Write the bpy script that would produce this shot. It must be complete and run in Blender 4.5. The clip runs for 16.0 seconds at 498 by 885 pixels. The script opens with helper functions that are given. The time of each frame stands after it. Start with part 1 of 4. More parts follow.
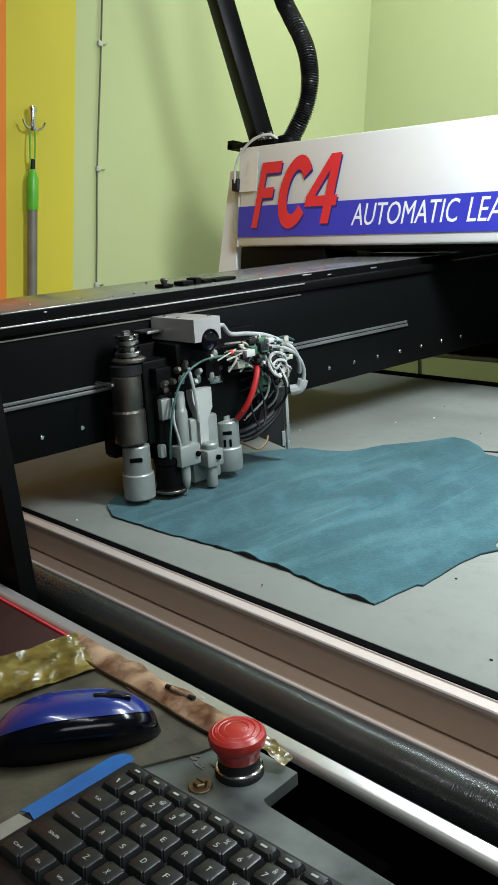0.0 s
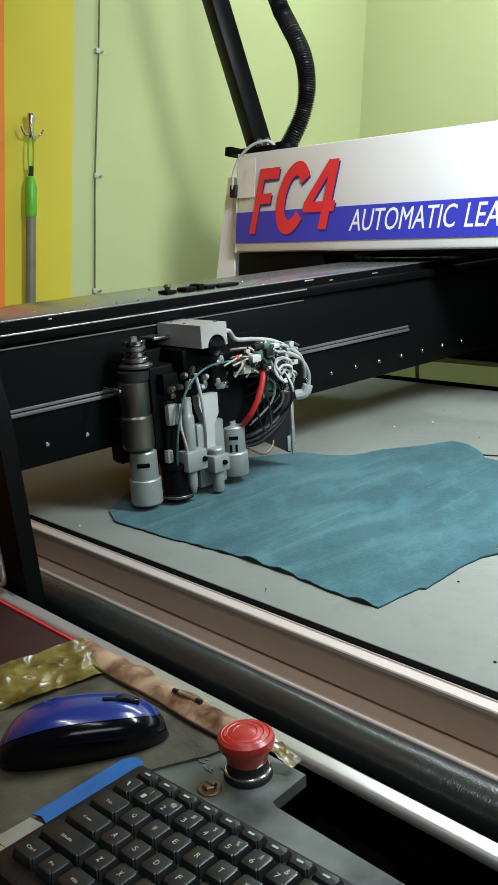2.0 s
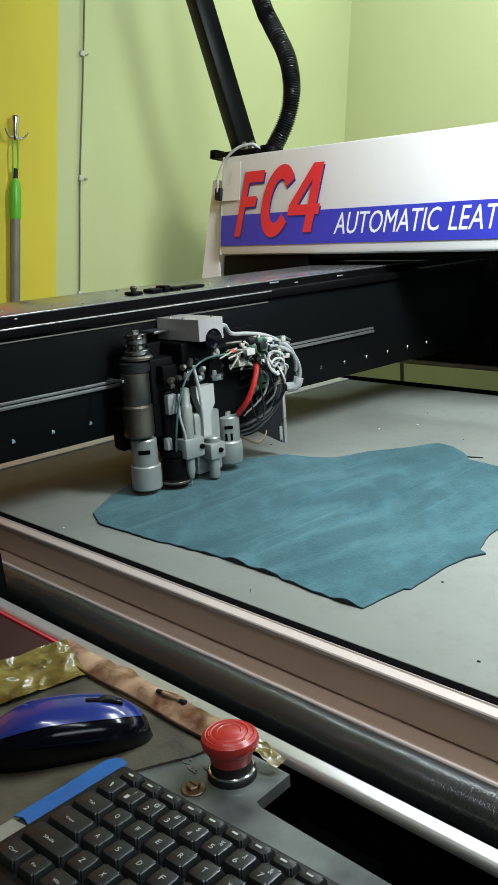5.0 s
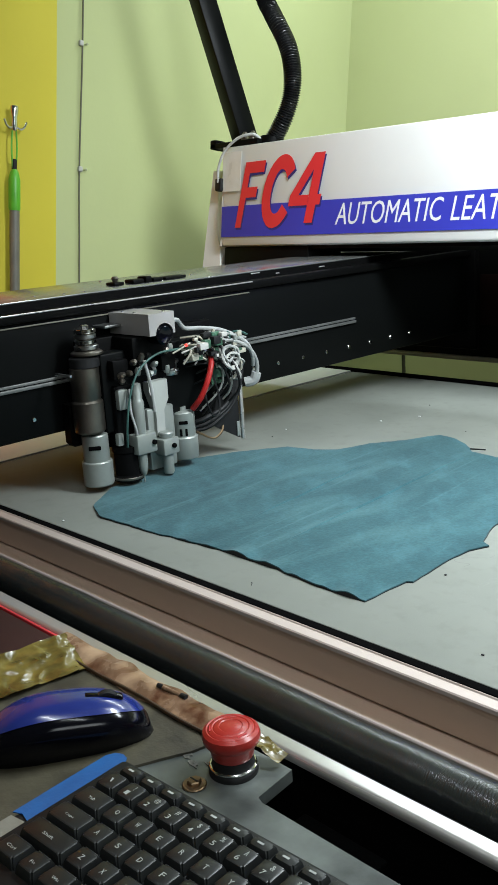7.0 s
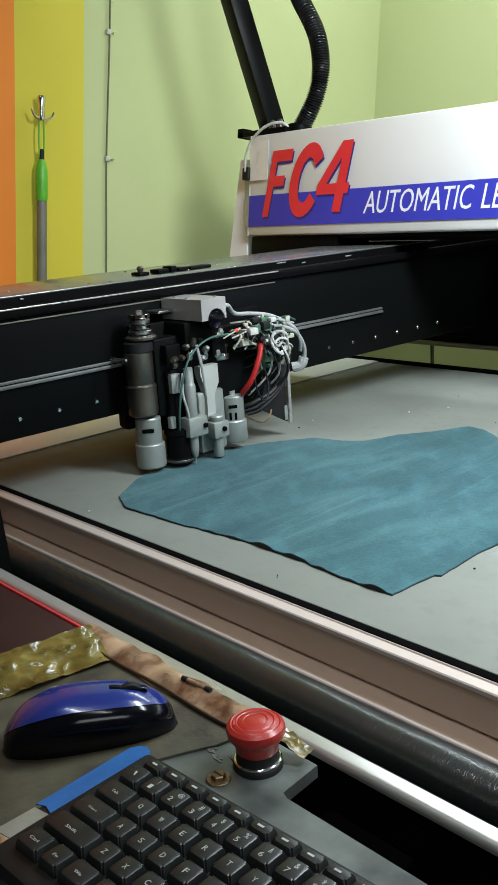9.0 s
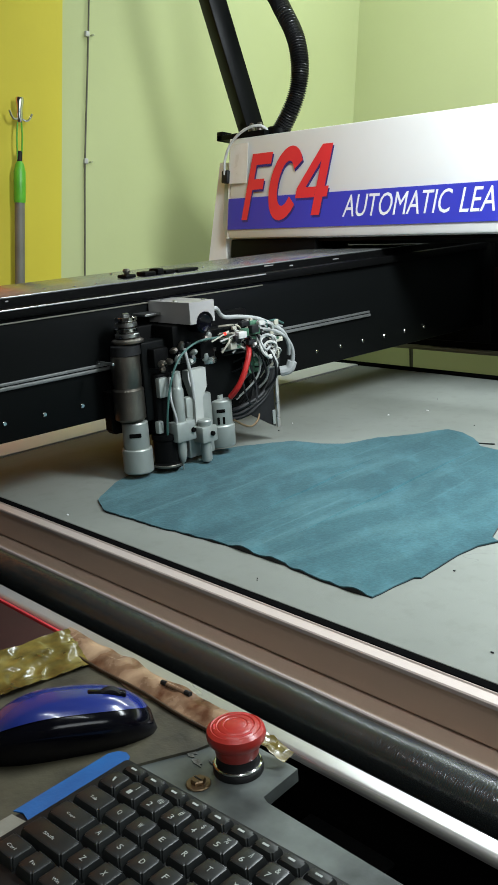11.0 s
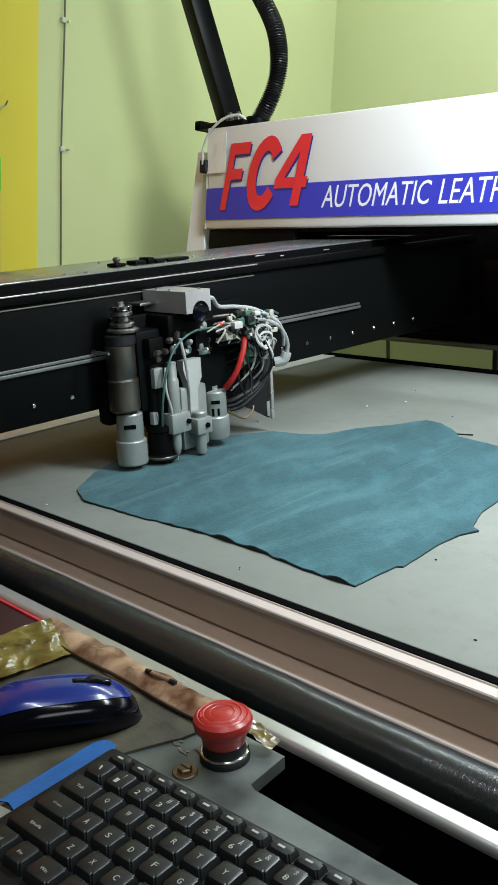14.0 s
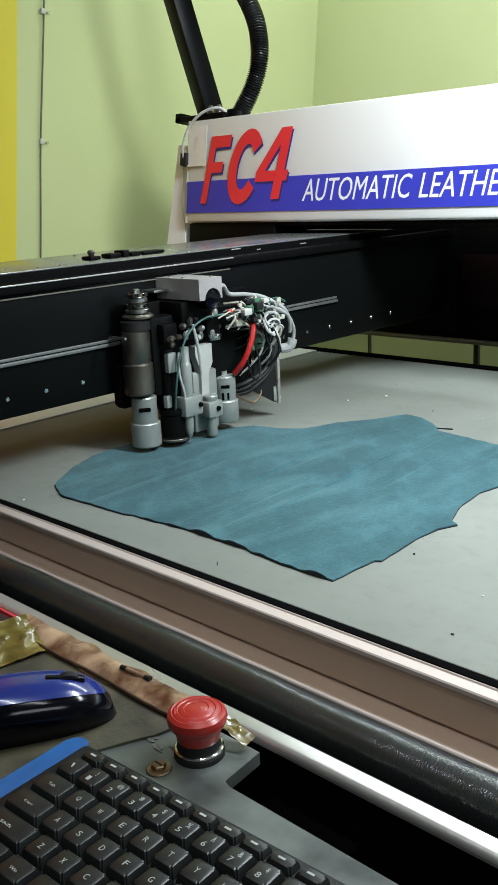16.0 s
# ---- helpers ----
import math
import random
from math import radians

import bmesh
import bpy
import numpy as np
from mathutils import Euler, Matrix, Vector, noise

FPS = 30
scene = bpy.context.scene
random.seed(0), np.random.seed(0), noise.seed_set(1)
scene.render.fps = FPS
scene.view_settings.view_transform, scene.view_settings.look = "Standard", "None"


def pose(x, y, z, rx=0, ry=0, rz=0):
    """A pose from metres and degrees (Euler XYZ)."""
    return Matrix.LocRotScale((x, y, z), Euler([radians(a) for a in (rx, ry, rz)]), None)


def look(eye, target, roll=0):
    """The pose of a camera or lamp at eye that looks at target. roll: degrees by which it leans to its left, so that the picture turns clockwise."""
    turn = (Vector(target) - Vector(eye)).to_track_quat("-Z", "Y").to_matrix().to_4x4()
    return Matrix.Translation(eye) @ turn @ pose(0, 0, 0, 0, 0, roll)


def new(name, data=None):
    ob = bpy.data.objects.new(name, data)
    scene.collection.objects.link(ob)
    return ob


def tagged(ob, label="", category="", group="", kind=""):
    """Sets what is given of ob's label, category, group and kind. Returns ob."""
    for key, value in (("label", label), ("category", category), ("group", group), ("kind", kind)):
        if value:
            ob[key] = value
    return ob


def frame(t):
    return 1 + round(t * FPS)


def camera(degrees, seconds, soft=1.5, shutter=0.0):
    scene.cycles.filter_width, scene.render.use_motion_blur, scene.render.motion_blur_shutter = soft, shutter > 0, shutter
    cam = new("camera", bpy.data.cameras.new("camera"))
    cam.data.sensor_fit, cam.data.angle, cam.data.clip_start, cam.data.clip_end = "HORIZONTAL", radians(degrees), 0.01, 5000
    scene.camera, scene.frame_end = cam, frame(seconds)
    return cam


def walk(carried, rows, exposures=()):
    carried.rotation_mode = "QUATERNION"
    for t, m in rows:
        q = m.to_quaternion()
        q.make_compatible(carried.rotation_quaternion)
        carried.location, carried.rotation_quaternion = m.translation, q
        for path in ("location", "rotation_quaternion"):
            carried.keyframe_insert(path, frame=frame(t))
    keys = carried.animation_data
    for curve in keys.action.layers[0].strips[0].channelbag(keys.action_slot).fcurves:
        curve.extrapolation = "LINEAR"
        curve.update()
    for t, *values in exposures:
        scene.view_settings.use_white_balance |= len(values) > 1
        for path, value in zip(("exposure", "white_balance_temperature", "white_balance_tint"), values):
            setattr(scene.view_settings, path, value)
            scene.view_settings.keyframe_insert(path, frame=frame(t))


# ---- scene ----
cam = camera(30.8, 16.0, soft=0.8)
PATH = [
    (0, (0.042, 0.0, 1.305), (-1.394, 1.297, 0.799), -3.6),
    (0.5, (0.042, -0.002, 1.306), (-1.387, 1.303, 0.8), -3.7),
    (1, (0.042, -0.005, 1.307), (-1.386, 1.302, 0.802), -3.7),
    (1.5, (0.042, -0.008, 1.308), (-1.387, 1.298, 0.807), -3.8),
    (2, (0.041, -0.011, 1.308), (-1.389, 1.296, 0.811), -3.8),
    (2.5, (0.041, -0.01, 1.307), (-1.386, 1.301, 0.813), -3.7),
    (3, (0.042, -0.012, 1.307), (-1.376, 1.31, 0.816), -3.6),
    (3.5, (0.044, -0.01, 1.306), (-1.368, 1.318, 0.818), -3.6),
    (4, (0.046, -0.011, 1.306), (-1.363, 1.322, 0.82), -3.6),
    (6.5, (0.035, -0.006, 1.3), (-1.376, 1.321, 0.8), -3.7),
    (7, (0.035, -0.004, 1.3), (-1.374, 1.323, 0.796), -3.7),
    (7.5, (0.032, -0.002, 1.3), (-1.375, 1.325, 0.792), -3.6),
    (8, (0.03, -0.004, 1.3), (-1.398, 1.3, 0.788), -3.9),
    (8.5, (0.024, 0.0, 1.299), (-1.416, 1.287, 0.781), -4.0),
    (9, (0.029, 0.003, 1.298), (-1.418, 1.282, 0.778), -4.0),
    (9.5, (0.028, 0.004, 1.296), (-1.419, 1.283, 0.777), -3.9),
    (10, (0.028, 0.007, 1.296), (-1.408, 1.299, 0.777), -3.8),
    (12.5, (0.02, 0.001, 1.293), (-1.384, 1.329, 0.779), -3.5),
    (13, (0.018, 0.006, 1.291), (-1.38, 1.338, 0.771), -3.4),
    (13.5, (0.017, 0.002, 1.291), (-1.373, 1.34, 0.763), -3.4),
    (14, (0.017, -0.001, 1.291), (-1.356, 1.352, 0.758), -3.1),
    (14.5, (0.014, -0.003, 1.292), (-1.351, 1.357, 0.756), -3.0),
    (15, (0.016, 0.0, 1.291), (-1.344, 1.364, 0.754), -3.0),
    (15.5, (0.015, 0.003, 1.288), (-1.337, 1.375, 0.75), -2.8),
    (16, (0.018, 0.008, 1.288), (-1.328, 1.382, 0.743), -2.9),
]
walk(cam, [(t, Matrix.Translation((0, 0.6, 0.9)) @ pose(0, 0, 0, 8.0) @ Matrix.Translation((0, -0.6, -0.9)) @ look(eye, target, roll)) for t, eye, target, roll in PATH])

# ---- light and exposure ----
TILT_DEG = 8.0
scene.view_settings.exposure = 0.0

world = bpy.data.worlds.new("world")
scene.world = world
world.use_nodes = True
world.node_tree.nodes["Background"].inputs[0].default_value = (0.8, 0.9, 1.0, 1)
world.node_tree.nodes["Background"].inputs[1].default_value = 0.02


def area_lamp(name, m, sx, sy, watts, colour, spread=180.0):
    data = bpy.data.lights.new(name, "AREA")
    data.shape, data.size, data.size_y, data.energy, data.color = "RECTANGLE", sx, sy, watts, colour
    data.spread = radians(spread)
    ob = new(name, data)
    ob.matrix_basis = m
    return ob


# unseen tubes under the workshop ceiling: the strongest hangs low over the table and leans towards the sign
area_lamp("ceiling_tube_lamp", look((0.02, 0.90, 2.02), (-0.04, 1.42, 1.50)), 0.8, 0.30, 58, (0.85, 0.943, 0.985))
area_lamp("ceiling_tube_lamp", look((-1.05, 1.93, 2.70), (-1.00, 1.60, 0.9)), 1.5, 0.06, 17, (0.84, 0.95, 1.0))
area_lamp("ceiling_tube_lamp", look((-0.15, -0.08, 2.55), (-0.15, 0.10, 0.9)), 1.3, 0.03, 8.0, (0.88, 0.96, 1.0))
# added fill from the right, no known source: brightens rail face and roll
area_lamp("side_fill_lamp", look((0.95, -0.25, 1.85), (-0.2, 0.6, 0.9)), 0.9, 0.35, 7, (0.90, 0.97, 1.0))


# ---- materials ----
def material(name, colour, rough=0.5, metal=0.0, colour2=None, scale=20.0, amount=0.5, bump=0.0, bump_scale=200.0,
             stretch=(1, 1, 1), spec=0.5, coat=0.0, detail=5.0, rough_var=0.12, transmission=0.0, emit=None, random_value=0.0):
    m = bpy.data.materials.new(name)
    m.use_nodes = True
    nt = m.node_tree
    n, l = nt.nodes, nt.links
    b = n["Principled BSDF"]
    b.inputs["Roughness"].default_value, b.inputs["Metallic"].default_value = rough, metal
    b.inputs["Specular IOR Level"].default_value = spec
    b.inputs["Coat Weight"].default_value = coat
    b.inputs["Transmission Weight"].default_value = transmission
    tc = n.new("ShaderNodeTexCoord")
    mp = n.new("ShaderNodeMapping")
    mp.inputs["Scale"].default_value = stretch
    l.new(tc.outputs["Object"], mp.inputs["Vector"])
    c2 = colour2 or tuple(v * 0.7 for v in colour)
    big = n.new("ShaderNodeTexNoise")
    big.inputs["Scale"].default_value, big.inputs["Detail"].default_value = scale, detail
    l.new(mp.outputs[0], big.inputs["Vector"])
    ramp = n.new("ShaderNodeValToRGB")
    ramp.color_ramp.elements[0].position, ramp.color_ramp.elements[1].position = 0.5 - 0.5 * amount, 0.5 + 0.5 * amount
    ramp.color_ramp.elements[0].color, ramp.color_ramp.elements[1].color = (*c2, 1), (*colour, 1)
    l.new(big.outputs["Fac"], ramp.inputs[0])
    out = ramp.outputs[0]
    if random_value:
        info, mul = n.new("ShaderNodeObjectInfo"), n.new("ShaderNodeMapRange")
        mul.inputs["To Min"].default_value, mul.inputs["To Max"].default_value = 1 - random_value, 1 + random_value
        l.new(info.outputs["Random"], mul.inputs["Value"])
        hsv = n.new("ShaderNodeHueSaturation")
        l.new(mul.outputs[0], hsv.inputs["Value"])
        l.new(out, hsv.inputs["Color"])
        out = hsv.outputs[0]
    l.new(out, b.inputs["Base Color"])
    fine = n.new("ShaderNodeTexNoise")
    fine.inputs["Scale"].default_value, fine.inputs["Detail"].default_value = bump_scale, 3.0
    l.new(mp.outputs[0], fine.inputs["Vector"])
    mr = n.new("ShaderNodeMapRange")
    mr.inputs["To Min"].default_value, mr.inputs["To Max"].default_value = max(0.02, rough - rough_var), min(1, rough + rough_var)
    l.new(big.outputs["Fac"], mr.inputs["Value"])
    l.new(mr.outputs[0], b.inputs["Roughness"])
    if bump:
        bp = n.new("ShaderNodeBump")
        bp.inputs["Strength"].default_value, bp.inputs["Distance"].default_value = min(1, bump), 0.001
        l.new(fine.outputs["Fac"], bp.inputs["Height"])
        l.new(bp.outputs[0], b.inputs["Normal"])
    if emit:
        b.inputs["Emission Color"].default_value, b.inputs["Emission Strength"].default_value = (*emit[:3], 1), emit[3]
    return m


MAT = dict(
    wall=material("painted_plaster_green", (0.495, 0.535, 0.265), 0.7, colour2=(0.455, 0.49, 0.235), scale=2.5, bump=0.25, bump_scale=90),
    yellow=material("painted_plaster_yellow", (0.64, 0.54, 0.04), 0.65, colour2=(0.59, 0.49, 0.035), scale=3, bump=0.25, bump_scale=90),
    orange=material("painted_plaster_orange", (0.82, 0.23, 0.015), 0.65, colour2=(0.76, 0.21, 0.015), scale=3, bump=0.25, bump_scale=90),
    plain=material("painted_plaster_grey", (0.28, 0.28, 0.26), 0.7, scale=2, bump=0.2, bump_scale=90),
    floor=material("concrete_floor", (0.28, 0.27, 0.25), 0.6, scale=4, bump=0.4, bump_scale=60),
    felt=material("grey_cutting_felt", (0.242, 0.256, 0.228), 0.9, colour2=(0.160, 0.170, 0.150), scale=7, amount=0.9, bump=0.12, bump_scale=900, spec=0.2),
    black=material("black_painted_steel", (0.0025, 0.0025, 0.0025), 0.45, spec=0.06, colour2=(0.0035, 0.0035, 0.0035), scale=9, bump=0.12, bump_scale=350),
    satin=material("black_anodised_aluminium", (0.0024, 0.0028, 0.0028), 0.36, 0.0, spec=0.07, colour2=(0.0045, 0.005, 0.005), scale=7, bump=0.1, bump_scale=400, stretch=(1, 0.1, 1)),
    topplate=material("grey_anodised_cover", (0.27, 0.275, 0.27), 0.24, 0.5, colour2=(0.14, 0.145, 0.14), scale=8, bump=0.1, bump_scale=300, stretch=(1, 0.15, 1)),
    rubber=material("matt_black_rubber", (0.007, 0.007, 0.0075), 0.6, spec=0.35, scale=30, bump=0.3),
    steel=material("brushed_steel", (0.55, 0.56, 0.55), 0.28, 1.0, colour2=(0.40, 0.41, 0.40), scale=25, bump=0.1, bump_scale=500),
    dsteel=material("dark_oiled_steel", (0.20, 0.18, 0.15), 0.33, 0.9, colour2=(0.11, 0.10, 0.085), scale=18, bump=0.15, bump_scale=400),
    alu=material("worn_aluminium", (0.62, 0.605, 0.585), 0.30, 0.7, colour2=(0.44, 0.425, 0.405), scale=12, bump=0.05, bump_scale=600, stretch=(0.15, 1, 1)),
    bronze=material("brown_anodised_aluminium", (0.58, 0.43, 0.33), 0.40, 0.1, colour2=(0.48, 0.35, 0.26), scale=7, bump=0.15, bump_scale=300, stretch=(0.1, 1, 1)),
    railedge=material("bright_rail_edge", (0.56, 0.48, 0.44), 0.38, 0.25, colour2=(0.40, 0.33, 0.29), scale=9, bump=0.08, bump_scale=400, stretch=(0.12, 1, 1)),
    greymet=material("grey_cast_metal", (0.33, 0.355, 0.33), 0.40, 0.4, colour2=(0.22, 0.24, 0.22), scale=30, amount=0.7, bump=0.1, bump_scale=500),
    white=material("white_enamel", (0.86, 0.86, 0.85), 0.35, colour2=(0.81, 0.81, 0.79), scale=5, bump=0.05),
    whiteplastic=material("white_plastic", (0.52, 0.515, 0.49), 0.4, colour2=(0.42, 0.41, 0.385), scale=14, bump=0.1),
    blue=material("blue_vinyl", (0.040, 0.050, 0.46), 0.32, colour2=(0.034, 0.042, 0.40), scale=6),
    navy=material("dark_blue_vinyl", (0.022, 0.026, 0.20), 0.35, colour2=(0.015, 0.018, 0.13), scale=20),
    red=material("red_vinyl", (0.82, 0.040, 0.045), 0.35, colour2=(0.72, 0.03, 0.04), scale=10),
    letter=material("white_vinyl", (0.82, 0.82, 0.82), 0.4, scale=10, colour2=(0.76, 0.76, 0.76)),
    tape=material("yellowed_sticky_tape", (0.82, 0.80, 0.73), 0.3, colour2=(0.66, 0.62, 0.52), scale=26),
    redplastic=material("red_plastic_button", (0.36, 0.022, 0.016), 0.33, colour2=(0.30, 0.024, 0.018), scale=45, amount=0.7, bump=0.15, bump_scale=300),
    mouseblue=material("glossy_blue_plastic", (0.011, 0.028, 0.175), 0.2, colour2=(0.014, 0.021, 0.14), scale=12, coat=0.5),
    mouseblack=material("black_plastic", (0.003, 0.003, 0.005), 0.13, scale=30, spec=0.2),
    key=material("worn_black_key_plastic", (0.013, 0.0145, 0.014), 0.38, colour2=(0.008, 0.009, 0.009), scale=60, bump=0.06, bump_scale=1500, random_value=0.2),
    deck=material("black_keyboard_plastic", (0.007, 0.0075, 0.0075), 0.55, spec=0.35, scale=40, bump=0.08, bump_scale=1200),
    legend=material("white_key_print", (0.42, 0.44, 0.42), 0.6, scale=90, colour2=(0.25, 0.27, 0.25)),
    shelf=material("scratched_dark_steel_sheet", (0.18, 0.20, 0.188), 0.38, 0.4, colour2=(0.028, 0.032, 0.030), scale=16, amount=0.4, bump=0.08, bump_scale=250),
    pad=material("worn_grey_brown_board", (0.085, 0.075, 0.046), 0.6, colour2=(0.014, 0.012, 0.008), scale=15, amount=0.35, bump=0.5, bump_scale=220),
    browntape=material("brown_packing_tape", (0.40, 0.27, 0.17), 0.28, colour2=(0.085, 0.035, 0.018), scale=34, amount=0.32, bump=0.5, bump_scale=90),
    yellowtape=material("crumpled_yellow_tape", (0.19, 0.145, 0.036), 0.2, colour2=(0.045, 0.033, 0.009), scale=42, amount=0.35, bump=0.25, bump_scale=90, coat=0.3),
    bluetape=material("blue_masking_tape", (0.012, 0.12, 0.36), 0.5, colour2=(0.012, 0.055, 0.19), scale=30, bump=0.3, bump_scale=300),
    greytape=material("pale_worn_tape", (0.22, 0.21, 0.175), 0.5, colour2=(0.13, 0.12, 0.095), scale=30, bump=0.3),
    residue=material("dried_glue", (0.15, 0.15, 0.13), 0.5, colour2=(0.04, 0.04, 0.036), scale=220, amount=0.4, bump=0.5, bump_scale=500),
    redboard=material("dark_red_lacquered_board", (0.030, 0.0065, 0.0045), 0.6, colour2=(0.018, 0.005, 0.004), scale=14, spec=0.25),
    darkplate=material("dark_red_plate", (0.010, 0.003, 0.003), 0.6, colour2=(0.007, 0.002, 0.002), scale=9, spec=0.1),
    redline=material("red_edge_strip", (0.55, 0.04, 0.05), 0.4, scale=20),
    # near-black that stands in for the shade inside gaps and slots
    gap=material("black_gap_shade", (0.004, 0.004, 0.004), 0.95, scale=40, spec=0.0),
    green=material("green_plastic_and_reflection", (0.13, 0.50, 0.03), 0.4, scale=30, colour2=(0.10, 0.42, 0.03)),
    greypole=material("grey_painted_tube", (0.20, 0.19, 0.15), 0.45, scale=20),
    darkstrut=material("dark_olive_strut", (0.05, 0.05, 0.03), 0.5, scale=30),
    pcb=material("green_circuit_board", (0.06, 0.15, 0.09), 0.4, colour2=(0.03, 0.08, 0.05), scale=90, amount=0.3, bump=0.5, bump_scale=400),
    connector=material("white_nylon_connector", (0.46, 0.44, 0.36), 0.45, scale=60),
    redcable=material("red_cable_sheath", (0.40, 0.014, 0.012), 0.4, scale=60),
    whitecable=material("white_cable_sheath", (0.50, 0.50, 0.47), 0.45, scale=60),
    greycable=material("grey_cable_sheath", (0.36, 0.37, 0.36), 0.45, scale=60),
    tealcable=material("teal_cable_sheath", (0.04, 0.11, 0.095), 0.45, scale=60),
    glow=material("red_indicator_light", (0.8, 0.05, 0.03), 0.4, emit=(1.0, 0.012, 0.008, 1.6)),
    brass=material("tarnished_brass", (0.27, 0.19, 0.11), 0.4, 0.8, colour2=(0.14, 0.09, 0.05), scale=60, bump=0.3),
    cord=material("dark_cord", (0.13, 0.12, 0.08), 0.6, scale=60),
    hoseplastic=material("black_hose_plastic", (0.008, 0.008, 0.009), 0.34, scale=30),
    boxmetal=material("grey_white_sheet_metal", (0.52, 0.50, 0.485), 0.34, 0.45, colour2=(0.42, 0.40, 0.385), scale=18, bump=0.08),
    greypaint=material("dull_grey_metal_strip", (0.20, 0.205, 0.20), 0.4, 0.5, colour2=(0.13, 0.135, 0.13), scale=20),
    funnel=material("pale_grey_plastic", (0.40, 0.415, 0.385), 0.4, colour2=(0.31, 0.32, 0.30), scale=16, bump=0.1),
    darkfold=material("dark_brown_dirty_tape", (0.06, 0.028, 0.014), 0.45, colour2=(0.022, 0.012, 0.008), scale=80),
    chrome=material("chrome", (0.75, 0.75, 0.73), 0.12, 1.0, scale=40),
)


def leather_roll_material():
    m = material("black_grained_leathercloth", (0.017, 0.0205, 0.020), 0.23, colour2=(0.013, 0.0155, 0.015), spec=1.0, scale=9, rough_var=0.05)
    nt = m.node_tree
    n, l = nt.nodes, nt.links
    tc, mp = n.new("ShaderNodeTexCoord"), n.new("ShaderNodeMapping")
    mp.inputs["Scale"].default_value = (900, 260, 260)
    l.new(tc.outputs["Object"], mp.inputs["Vector"])
    v = n.new("ShaderNodeTexVoronoi")
    v.inputs["Scale"].default_value = 1.0
    l.new(mp.outputs[0], v.inputs["Vector"])
    bp = n.new("ShaderNodeBump")
    bp.inputs["Strength"].default_value, bp.inputs["Distance"].default_value = 0.36, 0.0007
    l.new(v.outputs["Distance"], bp.inputs["Height"])
    l.new(bp.outputs[0], n["Principled BSDF"].inputs["Normal"])
    return m


def hide_material():
    m = bpy.data.materials.new("blue_suede_leather")
    m.use_nodes = True
    nt = m.node_tree
    n, l = nt.nodes, nt.links
    b = n["Principled BSDF"]
    b.inputs["Roughness"].default_value = 0.85
    b.inputs["Specular IOR Level"].default_value = 0.12
    b.inputs["Sheen Weight"].default_value = 0.14
    tc = n.new("ShaderNodeTexCoord")

    def noise_ramp(scale, stretch, rot, lo, hi, detail=6.0):
        mp = n.new("ShaderNodeMapping")
        turn = n.new("ShaderNodeMapping")
        turn.inputs["Rotation"].default_value = (0, 0, rot)
        mp.inputs["Scale"].default_value = stretch
        l.new(tc.outputs["Object"], turn.inputs["Vector"])
        l.new(turn.outputs[0], mp.inputs["Vector"])
        x = n.new("ShaderNodeTexNoise")
        x.inputs["Scale"].default_value, x.inputs["Detail"].default_value = scale, detail
        l.new(mp.outputs[0], x.inputs["Vector"])
        r = n.new("ShaderNodeMapRange")
        r.inputs["From Min"].default_value, r.inputs["From Max"].default_value = lo, hi
        l.new(x.outputs["Fac"], r.inputs["Value"])
        return r.outputs[0]

    def mix(fac, a, c):
        x = n.new("ShaderNodeMix")
        x.data_type = "RGBA"
        l.new(fac, x.inputs["Factor"])
        for sock, v in ((x.inputs["A"], a), (x.inputs["B"], c)):
            if isinstance(v, tuple):
                sock.default_value = (*v, 1)
            else:
                l.new(v, sock)
        return x.outputs["Result"]

    cloud = noise_ramp(6.0, (1.3, 0.8, 1), radians(-3.3), 0.30, 0.74)
    scratch = noise_ramp(1.0, (70, 3.0, 1), radians(-3.3), 0.60, 1.0, 5.0)
    blotch = noise_ramp(16.0, (1, 0.7, 1), 0.9, 0.55, 0.95)
    streak = noise_ramp(9.0, (2.2, 0.6, 1), radians(4.7), 0.50, 0.9, 8.0)
    brush = noise_ramp(14.0, (1.6, 0.8, 1), radians(-43.3), 0.50, 0.9, 8.0)
    grain = noise_ramp(260.0, (1, 1, 1), 0, 0.25, 0.8, 3)
    mottle = noise_ramp(48.0, (1, 1, 1), 0.4, 0.52, 0.90, 8.0)
    base = mix(cloud, (0.017, 0.066, 0.080), (0.046, 0.130, 0.148))
    base = mix(mottle, base, (0.022, 0.080, 0.094))
    base = mix(blotch, base, (0.020, 0.076, 0.094))
    base = mix(scratch, base, (0.13, 0.26, 0.28))
    base = mix(streak, base, (0.085, 0.195, 0.213))
    base = mix(brush, base, (0.065, 0.175, 0.205))
    dark = n.new("ShaderNodeMix")
    dark.data_type, dark.blend_type = "RGBA", "MULTIPLY"
    dark.inputs["Factor"].default_value = 0.30
    l.new(base, dark.inputs["A"])
    l.new(grain, dark.inputs["B"])
    l.new(dark.outputs["Result"], b.inputs["Base Color"])
    bp = n.new("ShaderNodeBump")
    bp.inputs["Strength"].default_value, bp.inputs["Distance"].default_value = 0.35, 0.0006
    l.new(grain, bp.inputs["Height"])
    l.new(bp.outputs[0], b.inputs["Normal"])
    return m


